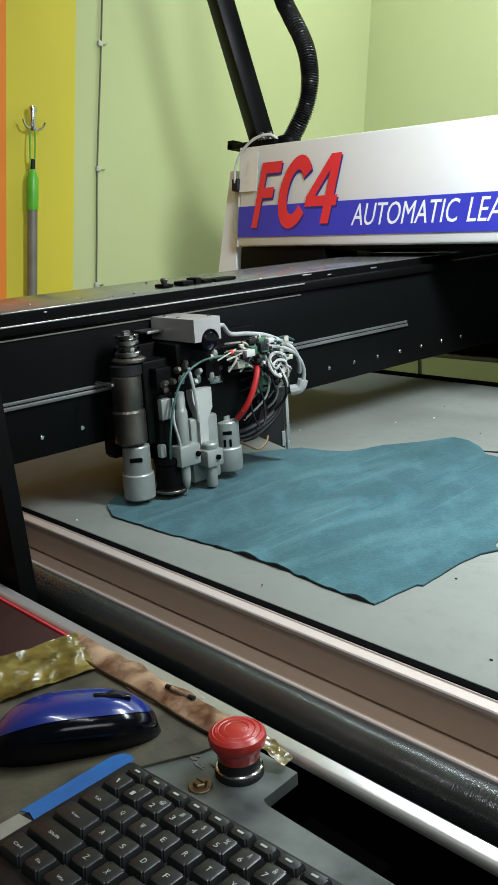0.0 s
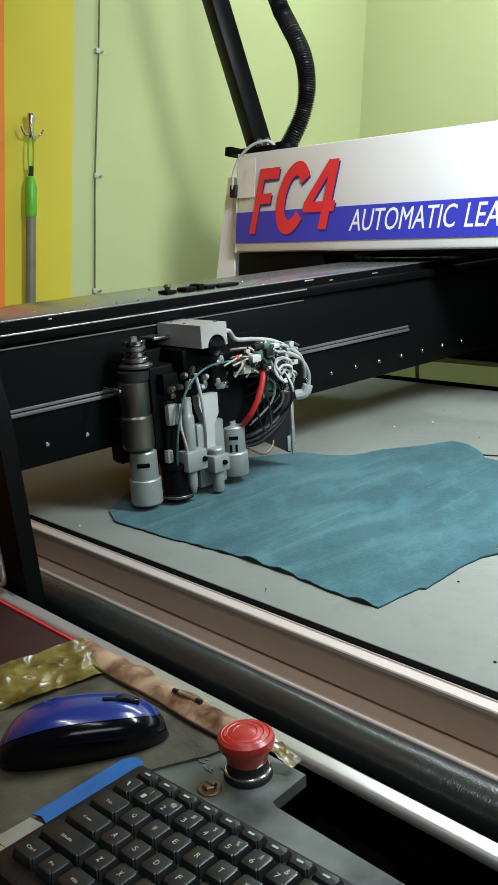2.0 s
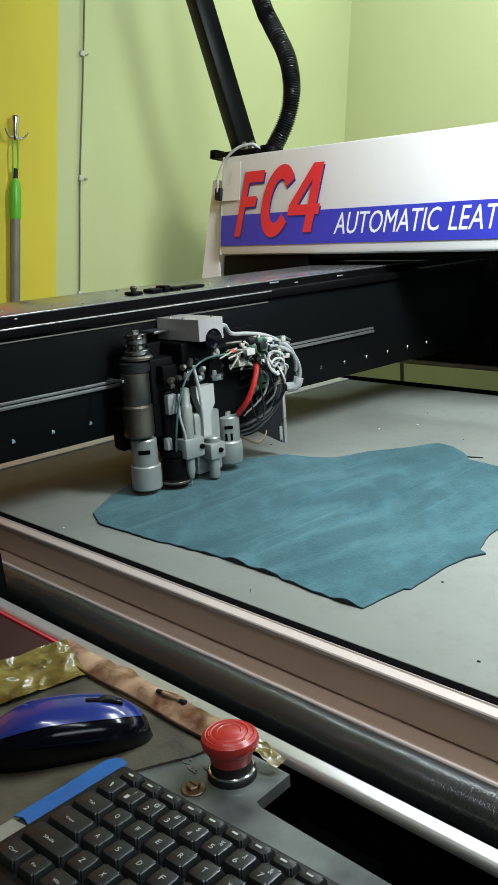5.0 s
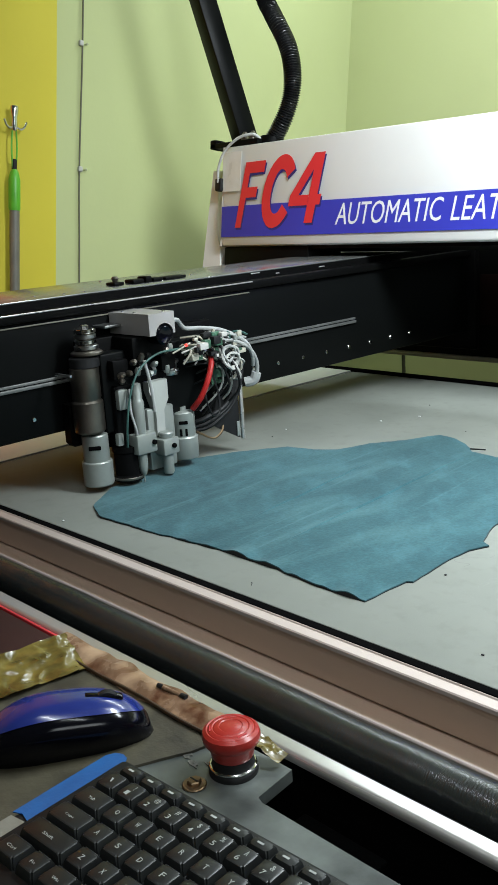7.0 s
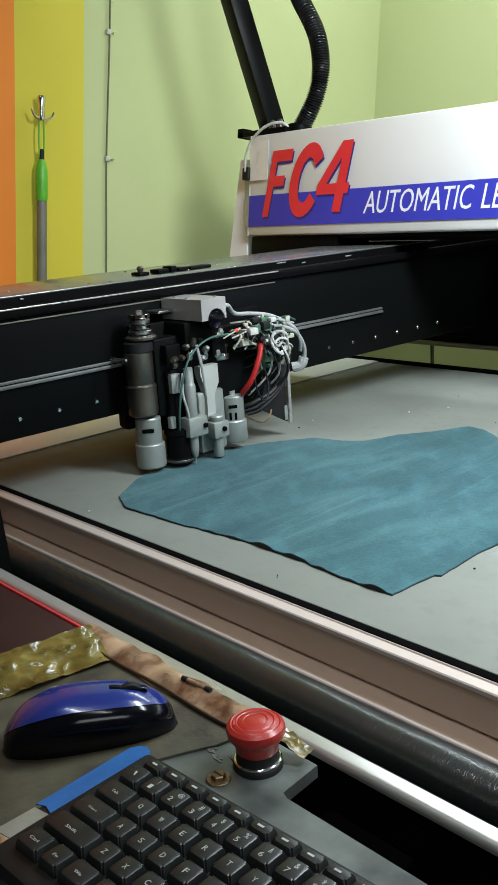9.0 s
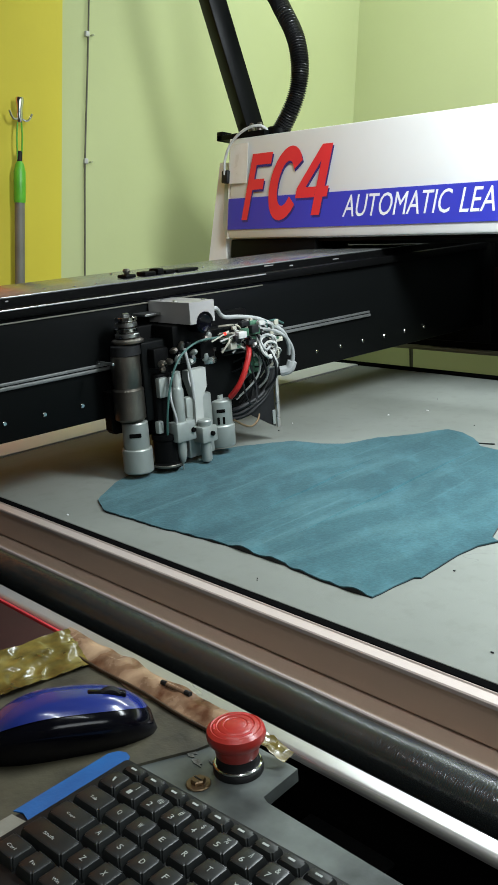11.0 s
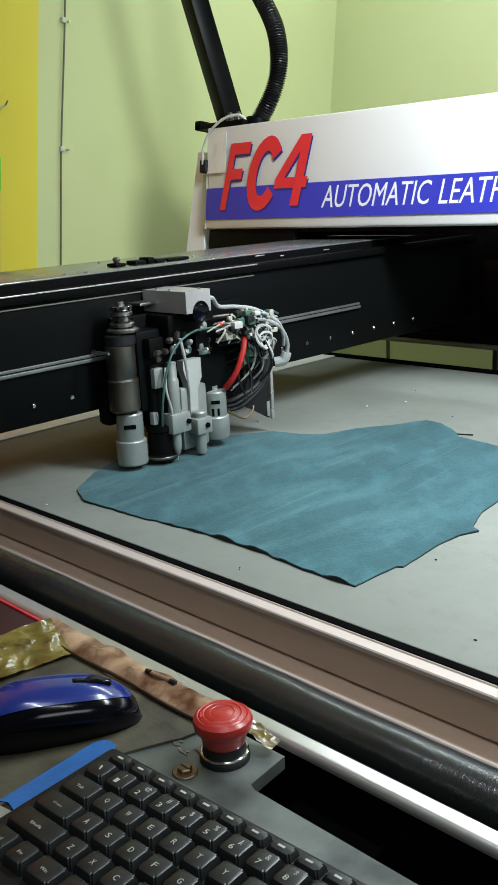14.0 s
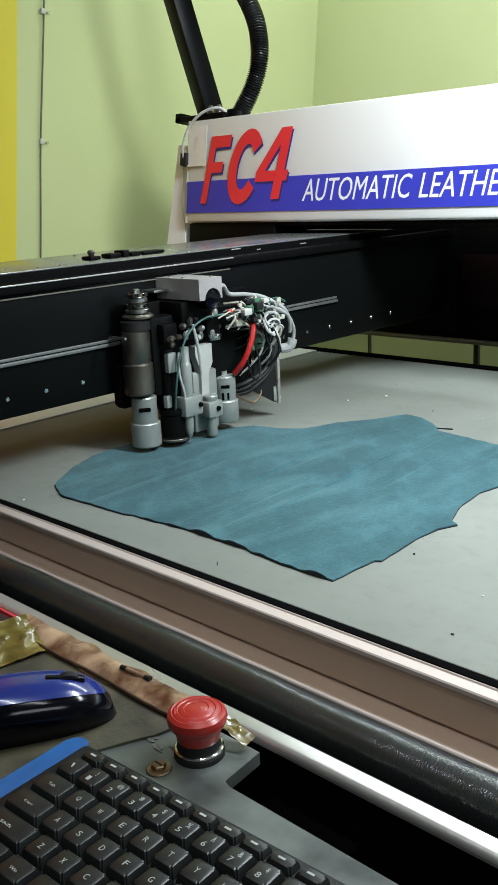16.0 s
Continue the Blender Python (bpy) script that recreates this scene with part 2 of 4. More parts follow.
def felt_material():
    """Felt with broad stains, fine fibres and thin scuffed lines."""
    m = MAT["felt"]
    nt = m.node_tree
    n, l = nt.nodes, nt.links
    b = n["Principled BSDF"]
    col = b.inputs["Base Color"].links[0].from_socket
    tc = n.new("ShaderNodeTexCoord")

    def layer(col, out, lo, hi, tint, strength):
        mr = n.new("ShaderNodeMapRange")
        mr.inputs["From Min"].default_value, mr.inputs["From Max"].default_value = lo, hi
        mr.inputs["To Min"].default_value, mr.inputs["To Max"].default_value = 0.0, strength
        l.new(out, mr.inputs["Value"])
        x = n.new("ShaderNodeMix")
        x.data_type = "RGBA"
        l.new(mr.outputs[0], x.inputs["Factor"])
        l.new(col, x.inputs["A"])
        x.inputs["B"].default_value = (*tint, 1)
        return x.outputs["Result"]

    warp = n.new("ShaderNodeTexNoise")
    warp.inputs["Scale"].default_value, warp.inputs["Detail"].default_value = 5.0, 4.0
    l.new(tc.outputs["Object"], warp.inputs["Vector"])
    add = n.new("ShaderNodeVectorMath")
    add.operation = "MULTIPLY_ADD"
    add.inputs[1].default_value = (0.35, 0.35, 0.35)
    l.new(warp.outputs["Color"], add.inputs[0])
    l.new(tc.outputs["Object"], add.inputs[2])
    for scale, width, tint, strength in ((6.0, 0.005, (0.10, 0.105, 0.095), 0.40), (13.0, 0.008, (0.33, 0.34, 0.31), 0.12)):
        v = n.new("ShaderNodeTexVoronoi")
        v.feature = "DISTANCE_TO_EDGE"
        v.inputs["Scale"].default_value = scale
        l.new(add.outputs[0], v.inputs["Vector"])
        gate = n.new("ShaderNodeTexNoise")
        gate.inputs["Scale"].default_value = scale * 0.9
        l.new(tc.outputs["Object"], gate.inputs["Vector"])
        g = n.new("ShaderNodeMapRange")
        g.inputs["From Min"].default_value, g.inputs["From Max"].default_value = 0.54, 0.66
        g.inputs["To Min"].default_value, g.inputs["To Max"].default_value = 1.0, 0.0
        l.new(gate.outputs["Fac"], g.inputs["Value"])
        s = n.new("ShaderNodeMath")
        s.operation = "MULTIPLY_ADD"
        s.inputs[1].default_value = 0.2
        l.new(g.outputs[0], s.inputs[0])
        l.new(v.outputs["Distance"], s.inputs[2])
        col = layer(col, s.outputs[0], width, 0.0, tint, strength)
    stain = n.new("ShaderNodeTexNoise")
    stain.inputs["Scale"].default_value, stain.inputs["Detail"].default_value = 55.0, 6.0
    l.new(tc.outputs["Object"], stain.inputs["Vector"])
    col = layer(col, stain.outputs["Fac"], 0.52, 0.85, (0.15, 0.155, 0.135), 0.45)
    l.new(col, b.inputs["Base Color"])


felt_material()
MAT["roll"] = leather_roll_material()
MAT["hide"] = hide_material()


# ---- mesh helpers ----
def box(bm, x0, x1, y0, y1, z0, z1, bevel=0.0, m=None):
    vs = bmesh.ops.create_cube(bm, size=1.0)["verts"]
    t = Matrix.Translation(((x0 + x1) / 2, (y0 + y1) / 2, (z0 + z1) / 2)) @ Matrix.Diagonal((x1 - x0, y1 - y0, z1 - z0, 1))
    bmesh.ops.transform(bm, matrix=t, verts=vs)
    if bevel:
        es = list({e for v in vs for e in v.link_edges})
        out = bmesh.ops.bevel(bm, geom=es, offset=bevel, segments=2, affect="EDGES", profile=0.5)
        vs = list({v for f in out["faces"] for v in f.verts} | {v for v in vs if v.is_valid})
    if m is not None:
        bmesh.ops.transform(bm, matrix=m, verts=[v for v in vs if v.is_valid])
    return bm


def lathe(bm, rings, seg=28, m=None):
    """A turned solid about z from (radius, z) rings, bottom to top, with closed ends."""
    loops, made = [], []
    for r, z in rings:
        loop = [bm.verts.new((r * math.cos(2 * math.pi * k / seg), r * math.sin(2 * math.pi * k / seg), z)) for k in range(seg)]
        loops.append(loop)
        made += loop
    for a, b in zip(loops, loops[1:]):
        for k in range(seg):
            bm.faces.new((a[k], a[(k + 1) % seg], b[(k + 1) % seg], b[k]))
    bm.faces.new(list(reversed(loops[0])))
    bm.faces.new(loops[-1])
    if m is not None:
        bmesh.ops.transform(bm, matrix=m, verts=made)
    return bm


def smooth_path(points, steps=8):
    pts = [Vector(p) for p in points]
    out = []
    for i in range(len(pts) - 1):
        p0, p1, p2, p3 = pts[max(i - 1, 0)], pts[i], pts[i + 1], pts[min(i + 2, len(pts) - 1)]
        for s in range(steps):
            t = s / steps
            out.append(0.5 * ((2 * p1) + (p2 - p0) * t + (2 * p0 - 5 * p1 + 4 * p2 - p3) * t * t + (3 * p1 - p0 - 3 * p2 + p3) * t ** 3))
    out.append(pts[-1])
    return out


def tube(bm, points, radius, seg=8, steps=8, radii=None):
    """A round tube along a smooth path; radii: a function of the place along it (0 to 1)."""
    path = smooth_path(points, steps)
    loops, side = [], Vector((0.3, 0.5, 0.81))
    for i, p in enumerate(path):
        d = (path[min(i + 1, len(path) - 1)] - path[max(i - 1, 0)]).normalized()
        side = (side - d * side.dot(d)).normalized()
        up = d.cross(side)
        r = radius * (radii(i / (len(path) - 1)) if radii else 1)
        loops.append([bm.verts.new(p + r * (math.cos(2 * math.pi * k / seg) * side + math.sin(2 * math.pi * k / seg) * up)) for k in range(seg)])
    for a, b in zip(loops, loops[1:]):
        for k in range(seg):
            bm.faces.new((a[k], a[(k + 1) % seg], b[(k + 1) % seg], b[k]))
    bm.faces.new(list(reversed(loops[0])))
    bm.faces.new(loops[-1])
    return bm


def prism(bm, outline, lo, hi, axis="z"):
    """A straight prism of an outline; axis z: (x, y) outline, axis x: (y, z) outline, axis y: (x, z) outline."""
    def at(p, h):
        return {"z": (p[0], p[1], h), "x": (h, p[0], p[1]), "y": (p[0], h, p[1])}[axis]
    a = [bm.verts.new(at(p, lo)) for p in outline]
    b = [bm.verts.new(at(p, hi)) for p in outline]
    faces = [bm.faces.new(a), bm.faces.new(b)]
    for k in range(len(a)):
        faces.append(bm.faces.new((a[k], a[(k + 1) % len(a)], b[(k + 1) % len(a)], b[k])))
    bmesh.ops.recalc_face_normals(bm, faces=faces)
    return bm


TILT = Matrix.Translation((0, 0.6, 0.9)) @ pose(0, 0, 0, TILT_DEG) @ Matrix.Translation((0, -0.6, -0.9))


def finish(bm, name, mat, smooth=True):
    me = bpy.data.meshes.new(name)
    bmesh.ops.recalc_face_normals(bm, faces=bm.faces)
    bm.to_mesh(me)
    bm.free()
    if smooth:
        me.polygons.foreach_set("use_smooth", [True] * len(me.polygons))
        me.set_sharp_from_angle(angle=radians(32))
    me.materials.append(mat)
    return me


def part(name, bm, mat, parent, label="", m=None):
    ob = new(name, finish(bm, name, mat))
    ob.parent = parent
    if m is not None:
        ob.matrix_basis = m
    if label:
        ob["label"] = label
    return ob


def solid(name, bm, mat, m, label, category, group="", kind=""):
    ob = new(name, finish(bm, name, mat))
    ob.matrix_basis = m
    return tagged(ob, label, category, group, kind)


def empty(name, m, label, category, group="", kind=""):
    ob = new(name)
    ob.empty_display_size = 0.05
    ob.matrix_basis = m
    return tagged(ob, label, category, group, kind)


def B():
    return bmesh.new()


def lettering(text, size, depth=0.0006, shear=0.0):
    cu = bpy.data.curves.new("lettering", "FONT")
    cu.body, cu.size, cu.extrude, cu.shear = text, size, depth, shear
    cu.resolution_u = 3
    ob = bpy.data.objects.new("lettering", cu)
    scene.collection.objects.link(ob)
    bpy.context.view_layer.update()
    me = bpy.data.meshes.new_from_object(ob.evaluated_get(bpy.context.evaluated_depsgraph_get()))
    bpy.data.objects.remove(ob)
    bpy.data.curves.remove(cu)
    return me


def text_part(name, text, size, mat, parent, m, label="", shear=0.0, width=None, height=None, depth=0.0006):
    me = lettering(text, size, depth, shear)
    co = np.array([v.co[:] for v in me.vertices])
    lo, hi = co.min(0), co.max(0)
    sx = width / (hi[0] - lo[0]) if width else 1
    sy = height / (hi[1] - lo[1]) if height else 1
    co = (co - (lo[0], lo[1], 0)) * (sx, sy, 1)
    me.vertices.foreach_set("co", co.ravel())
    me.materials.clear()
    me.materials.append(mat)
    ob = new(name, me)
    ob.parent = parent
    ob.matrix_basis = m
    if label:
        ob["label"] = label
    return ob


def split_letters(ob):
    """Makes every letter of a word a part of its own."""
    bm = bmesh.new()
    bm.from_mesh(ob.data)
    left, first = set(bm.verts), True
    while left:
        todo, group = [left.pop()], set()
        while todo:
            v = todo.pop()
            group.add(v)
            for e in v.link_edges:
                o = e.other_vert(v)
                if o in left:
                    left.discard(o)
                    todo.append(o)
        one = bmesh.new()
        made = {v: one.verts.new(v.co) for v in group}
        for f in bm.faces:
            if f.verts[0] in group:
                one.faces.new([made[v] for v in f.verts])
        me = bpy.data.meshes.new("letter")
        one.to_mesh(me)
        one.free()
        me.materials.append(ob.data.materials[0])
        if first:
            keep, first = me, False
        else:
            o = new("letter", me)
            o.parent, o.matrix_basis = ob.parent, ob.matrix_basis
            o["label"] = ob["label"]
    bm.free()
    ob.data = keep


# ---- the room ----
X0, X1, Y0, Y1, H = -1.95, 2.6, -2.4, 2.28, 2.8


def room():
    solid("floor", box(B(), X0 - .1, X1 + .1, Y0 - .1, Y1 + .1, -0.1, 0), MAT["floor"], pose(0, 0, 0), "grey concrete workshop floor", "floor", kind="structure")
    # ceiling, east and south walls are unseen; their grey limits the bounced light
    solid("ceiling", box(B(), X0 - .1, X1 + .1, Y0 - .1, Y1 + .1, H, H + .1), MAT["plain"], pose(0, 0, 0), "plain grey ceiling, added out of view", "ceiling", kind="structure")
    solid("wall_west", box(B(), X0 - .1, X0, Y0, Y1, 0, H), MAT["wall"], pose(0, 0, 0), "light green painted plaster wall with shadowed areas", "wall", kind="structure")
    solid("wall_north", box(B(), X0 - .1, X1 + .1, Y1, Y1 + .1, 0, H), MAT["wall"], pose(0, 0, 0), "light green painted plaster wall behind the machine", "wall", kind="structure")
    solid("wall_east", box(B(), X1, X1 + .1, Y0, Y1, 0, H), MAT["plain"], pose(0, 0, 0), "plain grey wall, added out of view", "wall", kind="structure")
    solid("wall_south", box(B(), X0 - .1, X1 + .1, Y0 - .1, Y0, 0, H), MAT["plain"], pose(0, 0, 0), "plain grey wall, added out of view", "wall", kind="structure")
    solid("trim_yellow", box(B(), X0, X0 + .003, 1.013, 1.196, 0, H), MAT["yellow"], pose(0, 0, 0), "upright band of yellow paint on the wall", "paint band", kind="structure")
    solid("trim_orange", box(B(), X0, X0 + .003, -0.6, 1.013, 0, H), MAT["orange"], pose(0, 0, 0), "upright band of orange paint on the wall", "paint band", kind="structure")


room()


def wall_cord():
    th = empty("wall_cord", pose(X0, 1.264, 0.3), "thin dark cord pinned upright to the green wall", "cord")
    part("cord", tube(B(), [(.006, 0, 0), (.006, .002, .5), (.006, -.001, 1.0), (.006, -.003, 1.215), (.006, .003, 1.5), (.006, .004, 1.8), (.006, .001, 2.3)], .0021, 6), MAT["cord"], th)
    for z in (0.928, 1.215, 1.513, 1.9):
        clip = part("clip", box(B(), 0, .009, -.0055, .0055, z - .006, z + .007, .002), MAT["whiteplastic"], th, "small white plastic cable clip")
        part("nail", lathe(B(), [(.002, 0), (.003, .012)], 8, pose(0, .014, z, 0, 90)), MAT["steel"], clip)


wall_cord()


def hook_pole():
    th = empty("hook_pole", pose(X0 + .03, 1.066, 0), "grey pole with green sleeve and metal hook against the wall", "pole")
    part("tube", lathe(B(), [(.011, 0), (.0118, .01), (.0118, 1.40)], 16), MAT["greypole"], th)
    part("grip", lathe(B(), [(.0125, 1.395), (.0138, 1.40), (.0138, 1.465), (.010, 1.482), (.005, 1.49)], 16), MAT["green"], th, "bright green plastic sleeve")
    part("tip", lathe(B(), [(.006, 1.488), (.006, 1.51), (.004, 1.512)], 12), MAT["rubber"], th)
    # thin metal wires, coloured green for the reflection they carry
    for s in (-1, 1):
        part("wire", tube(B(), [(0, s * .004, 1.49), (0, s * .007, 1.54), (0, s * .004, 1.585)], .002, 6), MAT["green"], th)
    part("ferrule", lathe(B(), [(.006, 1.575), (.008, 1.585), (.007, 1.605), (.0105, 1.622), (.009, 1.630)], 14), MAT["chrome"], th, "shiny metal ferrule")
    for s in (-1, 1):
        part("prong", tube(B(), [(0, 0, 1.588), (.004, s * .012, 1.580), (.006, s * .022, 1.584), (.006, s * .029, 1.597)], .0024, 6), MAT["steel"], th, "bent metal hook")


hook_pole()


# ---- the sign over the back of the machine ----
SX, SY, SZ, SH, SW = -1.535, 1.3735, 1.328, 0.219, 2.3


def sign():
    th = empty("machine_sign", pose(SX, SY, SZ), "white and blue sign beam with red lettering above the cutting table", "sign")
    part("body", box(B(), 0, SW, .002, .14, 0, SH, .006), MAT["white"], th)
    part("band", box(B(), .001, SW, -.0005, .003, .020, .088), MAT["blue"], th, "blue printed band")
    face = pose(0, -.0008, 0, 90)
    for word, u, w in (("AUTOMATIC", .341, .258), ("LEATHER", .615, .184)):
        split_letters(text_part("letter", word, .05, MAT["letter"], th, face @ pose(u, .0375, 0), "white capital letter", shear=.22, width=w, height=.043, depth=.0002))

    def mark(outline, mat, label, du=0.0, dv=0.0, y0=-.0009, y1=-.0006):
        k = math.tan(radians(12))
        part("red_mark" if du == 0 else "drop_mark", prism(B(), [(u + (v - .04) * k + du, v + dv) for u, v in outline], y0, y1, "y"), mat, th, label)

    first = [(.046, .040), (.064, .040), (.064, .104), (.096, .104), (.096, .126), (.064, .126), (.064, .156), (.108, .156), (.108, .180), (.046, .180)]
    arc = [radians(36 + 288 * k / 22) for k in range(23)]
    second = [(.163 + .047 * math.cos(a), .112 + .076 * math.sin(a)) for a in arc] + [(.163 + .022 * math.cos(a), .112 + .046 * math.sin(a)) for a in reversed(arc)]
    third = [(.254, .044), (.277, .044), (.277, .080), (.288, .080), (.288, .101), (.277, .101), (.277, .184), (.249, .184), (.200, .101), (.200, .080), (.2535, .080), (.2535, .101), (.224, .101), (.2540, .152)]
    for outline in (first, second, third):
        mark(outline, MAT["red"], "red slanted cut-out mark")
        mark(outline, MAT["navy"], "dark blue offset shadow of the mark", .003, -.005, -.0007, -.0004)
    part("patch", box(B(), .004, .062, -.0042, -.0034, .120, .205), MAT["tape"], th, "yellowed transparent tape patch")
    part("end_plate", prism(B(), [(-.006, .0), (0, 0), (0, SH), (-.006, SH)], .004, .13, "y"), MAT["white"], th)
    part("end_clip", box(B(), -.014, .006, -.012, .012, .122, .150, .003), MAT["rubber"], th, "black plastic clip")
    part("cable", tube(B(), [(-.004, -.010, .14), (-.001, -.014, .17), (.016, -.013, .205), (.05, -.006, .232), (.085, .01, .24), (.10, .03, .222)], .0032, 8), MAT["whitecable"], th, "thin white cable")
    # dark underside
    part("underside", box(B(), .2605, SW, .02, .13, -.007, -.0005), MAT["black"], th)
    part("underside", box(B(), .0, .26, .012, .12, -.055, -.001, .003), MAT["black"], th)
    return th


sign()


def sign_support():
    th = empty("sign_bracket", pose(-1.58, 1.39, 0), "white upright bracket at the end of the sign beam", "bracket")
    part("upright", prism(B(), [(-.055, 1.0), (.035, 1.0), (.029, 1.28), (.022, 1.33), (.012, 1.36), (.012, 1.50), (-.006, 1.50), (-.022, 1.38), (-.036, 1.27)], 0, .05, "y"), MAT["white"], th)
    part("foot", box(B(), -.06, .05, -.01, .08, 0, .999, .004), MAT["black"], th)


sign_support()


def boom():
    th = empty("boom_arm", pose(SX + .022, SY + .055, SZ + SH), "black square steel boom rising from the sign beam", "boom")
    top = Vector((-.125, -.19, .62))
    d = top.normalized()
    m = d.to_track_quat("Z", "Y").to_matrix().to_4x4()
    part("arm", box(B(), -.0245, .0245, -.0215, .0215, -.02, 1.3, .003, m @ pose(0, 0, 0, 0, 0, 14)), MAT["satin"], th)
    part("foot", box(B(), -.075, .08, -.05, .05, 0, .012, .002), MAT["black"], th)
    for x in (.03, .055):
        part("bolt", lathe(B(), [(.008, .012), (.008, .02), (.004, .03)], 8, pose(x, -.04, 0)), MAT["dsteel"], th)
    part("side_clip", box(B(), -.075, -.055, -.05, -.02, .0, .02, .002), MAT["black"], th)


boom()


def hose():
    th = empty("extraction_hose", pose(-1.43, 1.42, SZ + SH), "black corrugated plastic hose curving down to the sign beam", "hose")
    pts = [(-.02, 0, -.02), (0, 0, .006), (.041, 0, .065), (.056, 0, .127), (.039, 0, .199), (-.013, 0, .277), (-.04, 0, .317), (-.09, 0, .42), (-.12, 0, .55), (-.12, 0, .8)]
    part("corrugated_tube", tube(B(), pts, .0178, 14, 84, lambda t: 1 + .13 * math.sin(t * 2 * math.pi * 128)), MAT["hoseplastic"], th)
    part("collar", lathe(B(), [(.027, -.004), (.027, .016), (.024, .02)], 20), MAT["black"], th)


hose()


# ---- the cutting machine ----
def machine():
    base = empty("steel_stand", pose(0, 0, 0), "black steel base frame carrying the sloping cutting table", "machine stand")
    part("plinth", prism(B(), [(.42, .04), (1.60, .04), (1.60, .97), (.62, .84), (.42, .80)], -1.30, 1.5, "x"), MAT["black"], base)
    for x in (-1.2, 1.4):
        for y in (.5, 1.5):
            part("foot", lathe(B(), [(.04, 0), (.04, .012), (.015, .016), (.015, .05)], 16, pose(x, y, 0)), MAT["rubber"], base)
    part("back_panel", box(B(), -1.30, 1.5, 1.62, 1.66, .30, .96, .003), MAT["black"], base)
    # rear cover that hangs under the sign
    cover = empty("rear_cover", TILT, "black rear cover hanging under the sign beam", "machine cover")
    part("panel", box(B(), -1.46, 1.5, 1.83, 1.85, .924, 1.345, .003), MAT["black"], cover)
    part("panel", box(B(), -1.80, -1.461, 1.83, 1.85, 1.12, 1.345, .003), MAT["black"], cover)
    part("lip", box(B(), -1.46, 1.5, 1.815, 1.829, .918, .928, .002), MAT["greypole"], cover, "dull grey-brown lower lip")
    part("label_plate", box(B(), -1.105, -.93, 1.8270, 1.8294, 1.003, 1.118, .001), MAT["darkplate"], cover, "dark red plate")
    for x, w in ((-1.348, .004), (-1.047, .012), (.4, .012)):
        part("strut", box(B(), x, x + w, 1.8505, 1.862, .70, 1.20, .001), MAT["darkstrut"], cover)

    table = empty("cutting_table", TILT, "grey felt covered cutting table with black gap edging", "cutting table")
    part("bed", box(B(), -1.355, 1.5, .597, 1.660, .86, .90, .002), MAT["felt"], table, "flat grey felt surface")
    # solid black strips in place of the shaded open gaps
    part("front_gap", box(B(), -1.355, 1.5, .5877, .5966, .84, .8993), MAT["gap"], table)
    part("back_gap", box(B(), -1.50, 1.5, 1.6605, 1.686, .80, .9035), MAT["gap"], table)
    part("end_board", box(B(), -1.50, -1.357, .60, 1.66, .80, .9025, .002), MAT["white"], table, "white board across the table's end")
    # grooves and specks on the felt
    rnd = random.Random(5)
    for k in range(34):
        x, y = rnd.uniform(-1.1, -.30), rnd.uniform(.61, 1.6)
        bm = B()
        s = rnd.uniform(.0006, .0016)
        box(bm, x - s, x + s * rnd.uniform(.5, 2), y - s * .7, y + s * .7, .9002, .9012 + s * .3, .0004)
        part("lint", bm, MAT["letter"] if rnd.random() < .55 else MAT["rubber"], table)
    for x, y, a, ln in ((-.741, 1.214, 20, .05), (-.79, 1.235, -50, .03)):
        part("offcut", box(B(), -ln / 2, ln / 2, -.0012, .0012, .9005, .9022, .0004, Matrix.Translation((x, y, 0)) @ pose(0, 0, 0, 0, 0, a)), MAT["rubber"], table, "thin dark leather sliver")

    rail = empty("front_rail", TILT, "bronze aluminium guide rail along the table's front", "guide rail")
    part("profile", prism(B(), [(.5871, .80), (.5871, .8950), (.5735, .8950), (.5733, .857), (.577, .857), (.577, .8535), (.5700, .8532), (.5532, .8522), (.5532, .80)], -1.38, 1.5, "x"), MAT["bronze"], rail)
    part("top_strip", prism(B(), [(.5873, .8952), (.5873, .8983), (.5860, .8986), (.5850, .8972), (.5732, .8972), (.5720, .8960), (.5718, .8925), (.5731, .8925), (.5736, .8952)], -1.38, 1.5, "x"), MAT["railedge"], rail, "bright worn aluminium edge")
    part("lower_lip", prism(B(), [(.5530, .80), (.5530, .8535), (.5508, .8533), (.5497, .8520), (.5497, .80)], -1.38, 1.5, "x"), MAT["railedge"], rail, "bright worn aluminium edge")

    bm = B()
    seg, n = 28, 200
    prev = None
    for i in range(n + 1):
        x = -1.36 + 2.8 * i / n
        wob = .0006 * math.sin(x * 21) + .0004 * math.sin(x * 53 + 1)
        loop = [bm.verts.new((x, .4990 + (.0232 + wob) * math.cos(2 * math.pi * k / seg), .8628 + (.0232 + wob) * math.sin(2 * math.pi * k / seg))) for k in range(seg)]
        if prev:
            for k in range(seg):
                bm.faces.new((prev[k], prev[(k + 1) % seg], loop[(k + 1) % seg], loop[k]))
        prev = loop
    roll = empty("padded_roll", TILT, "black grained leathercloth roll lying along the rail", "padded roll")
    part("cover", bm, MAT["roll"], roll)
    for x in (-1.365, 1.441):
        part("end_cap", lathe(B(), [(.021, 0), (.0242, .001), (.0242, .005), (.021, .006)], 28, pose(x, .4990, .8628, 0, 90)), MAT["rubber"], roll)
    part("seam", tube(B(), [(-1.36, .5045, .8404), (0, .5045, .8404), (1.44, .5045, .8404)], .0012, 6, 20), MAT["rubber"], roll)
    tray = empty("roll_tray", TILT, "black metal tray holding the padded roll", "tray")
    part("floor_plate", box(B(), -1.38, 1.5, .4330, .5490, .815, .8255), MAT["black"], tray)
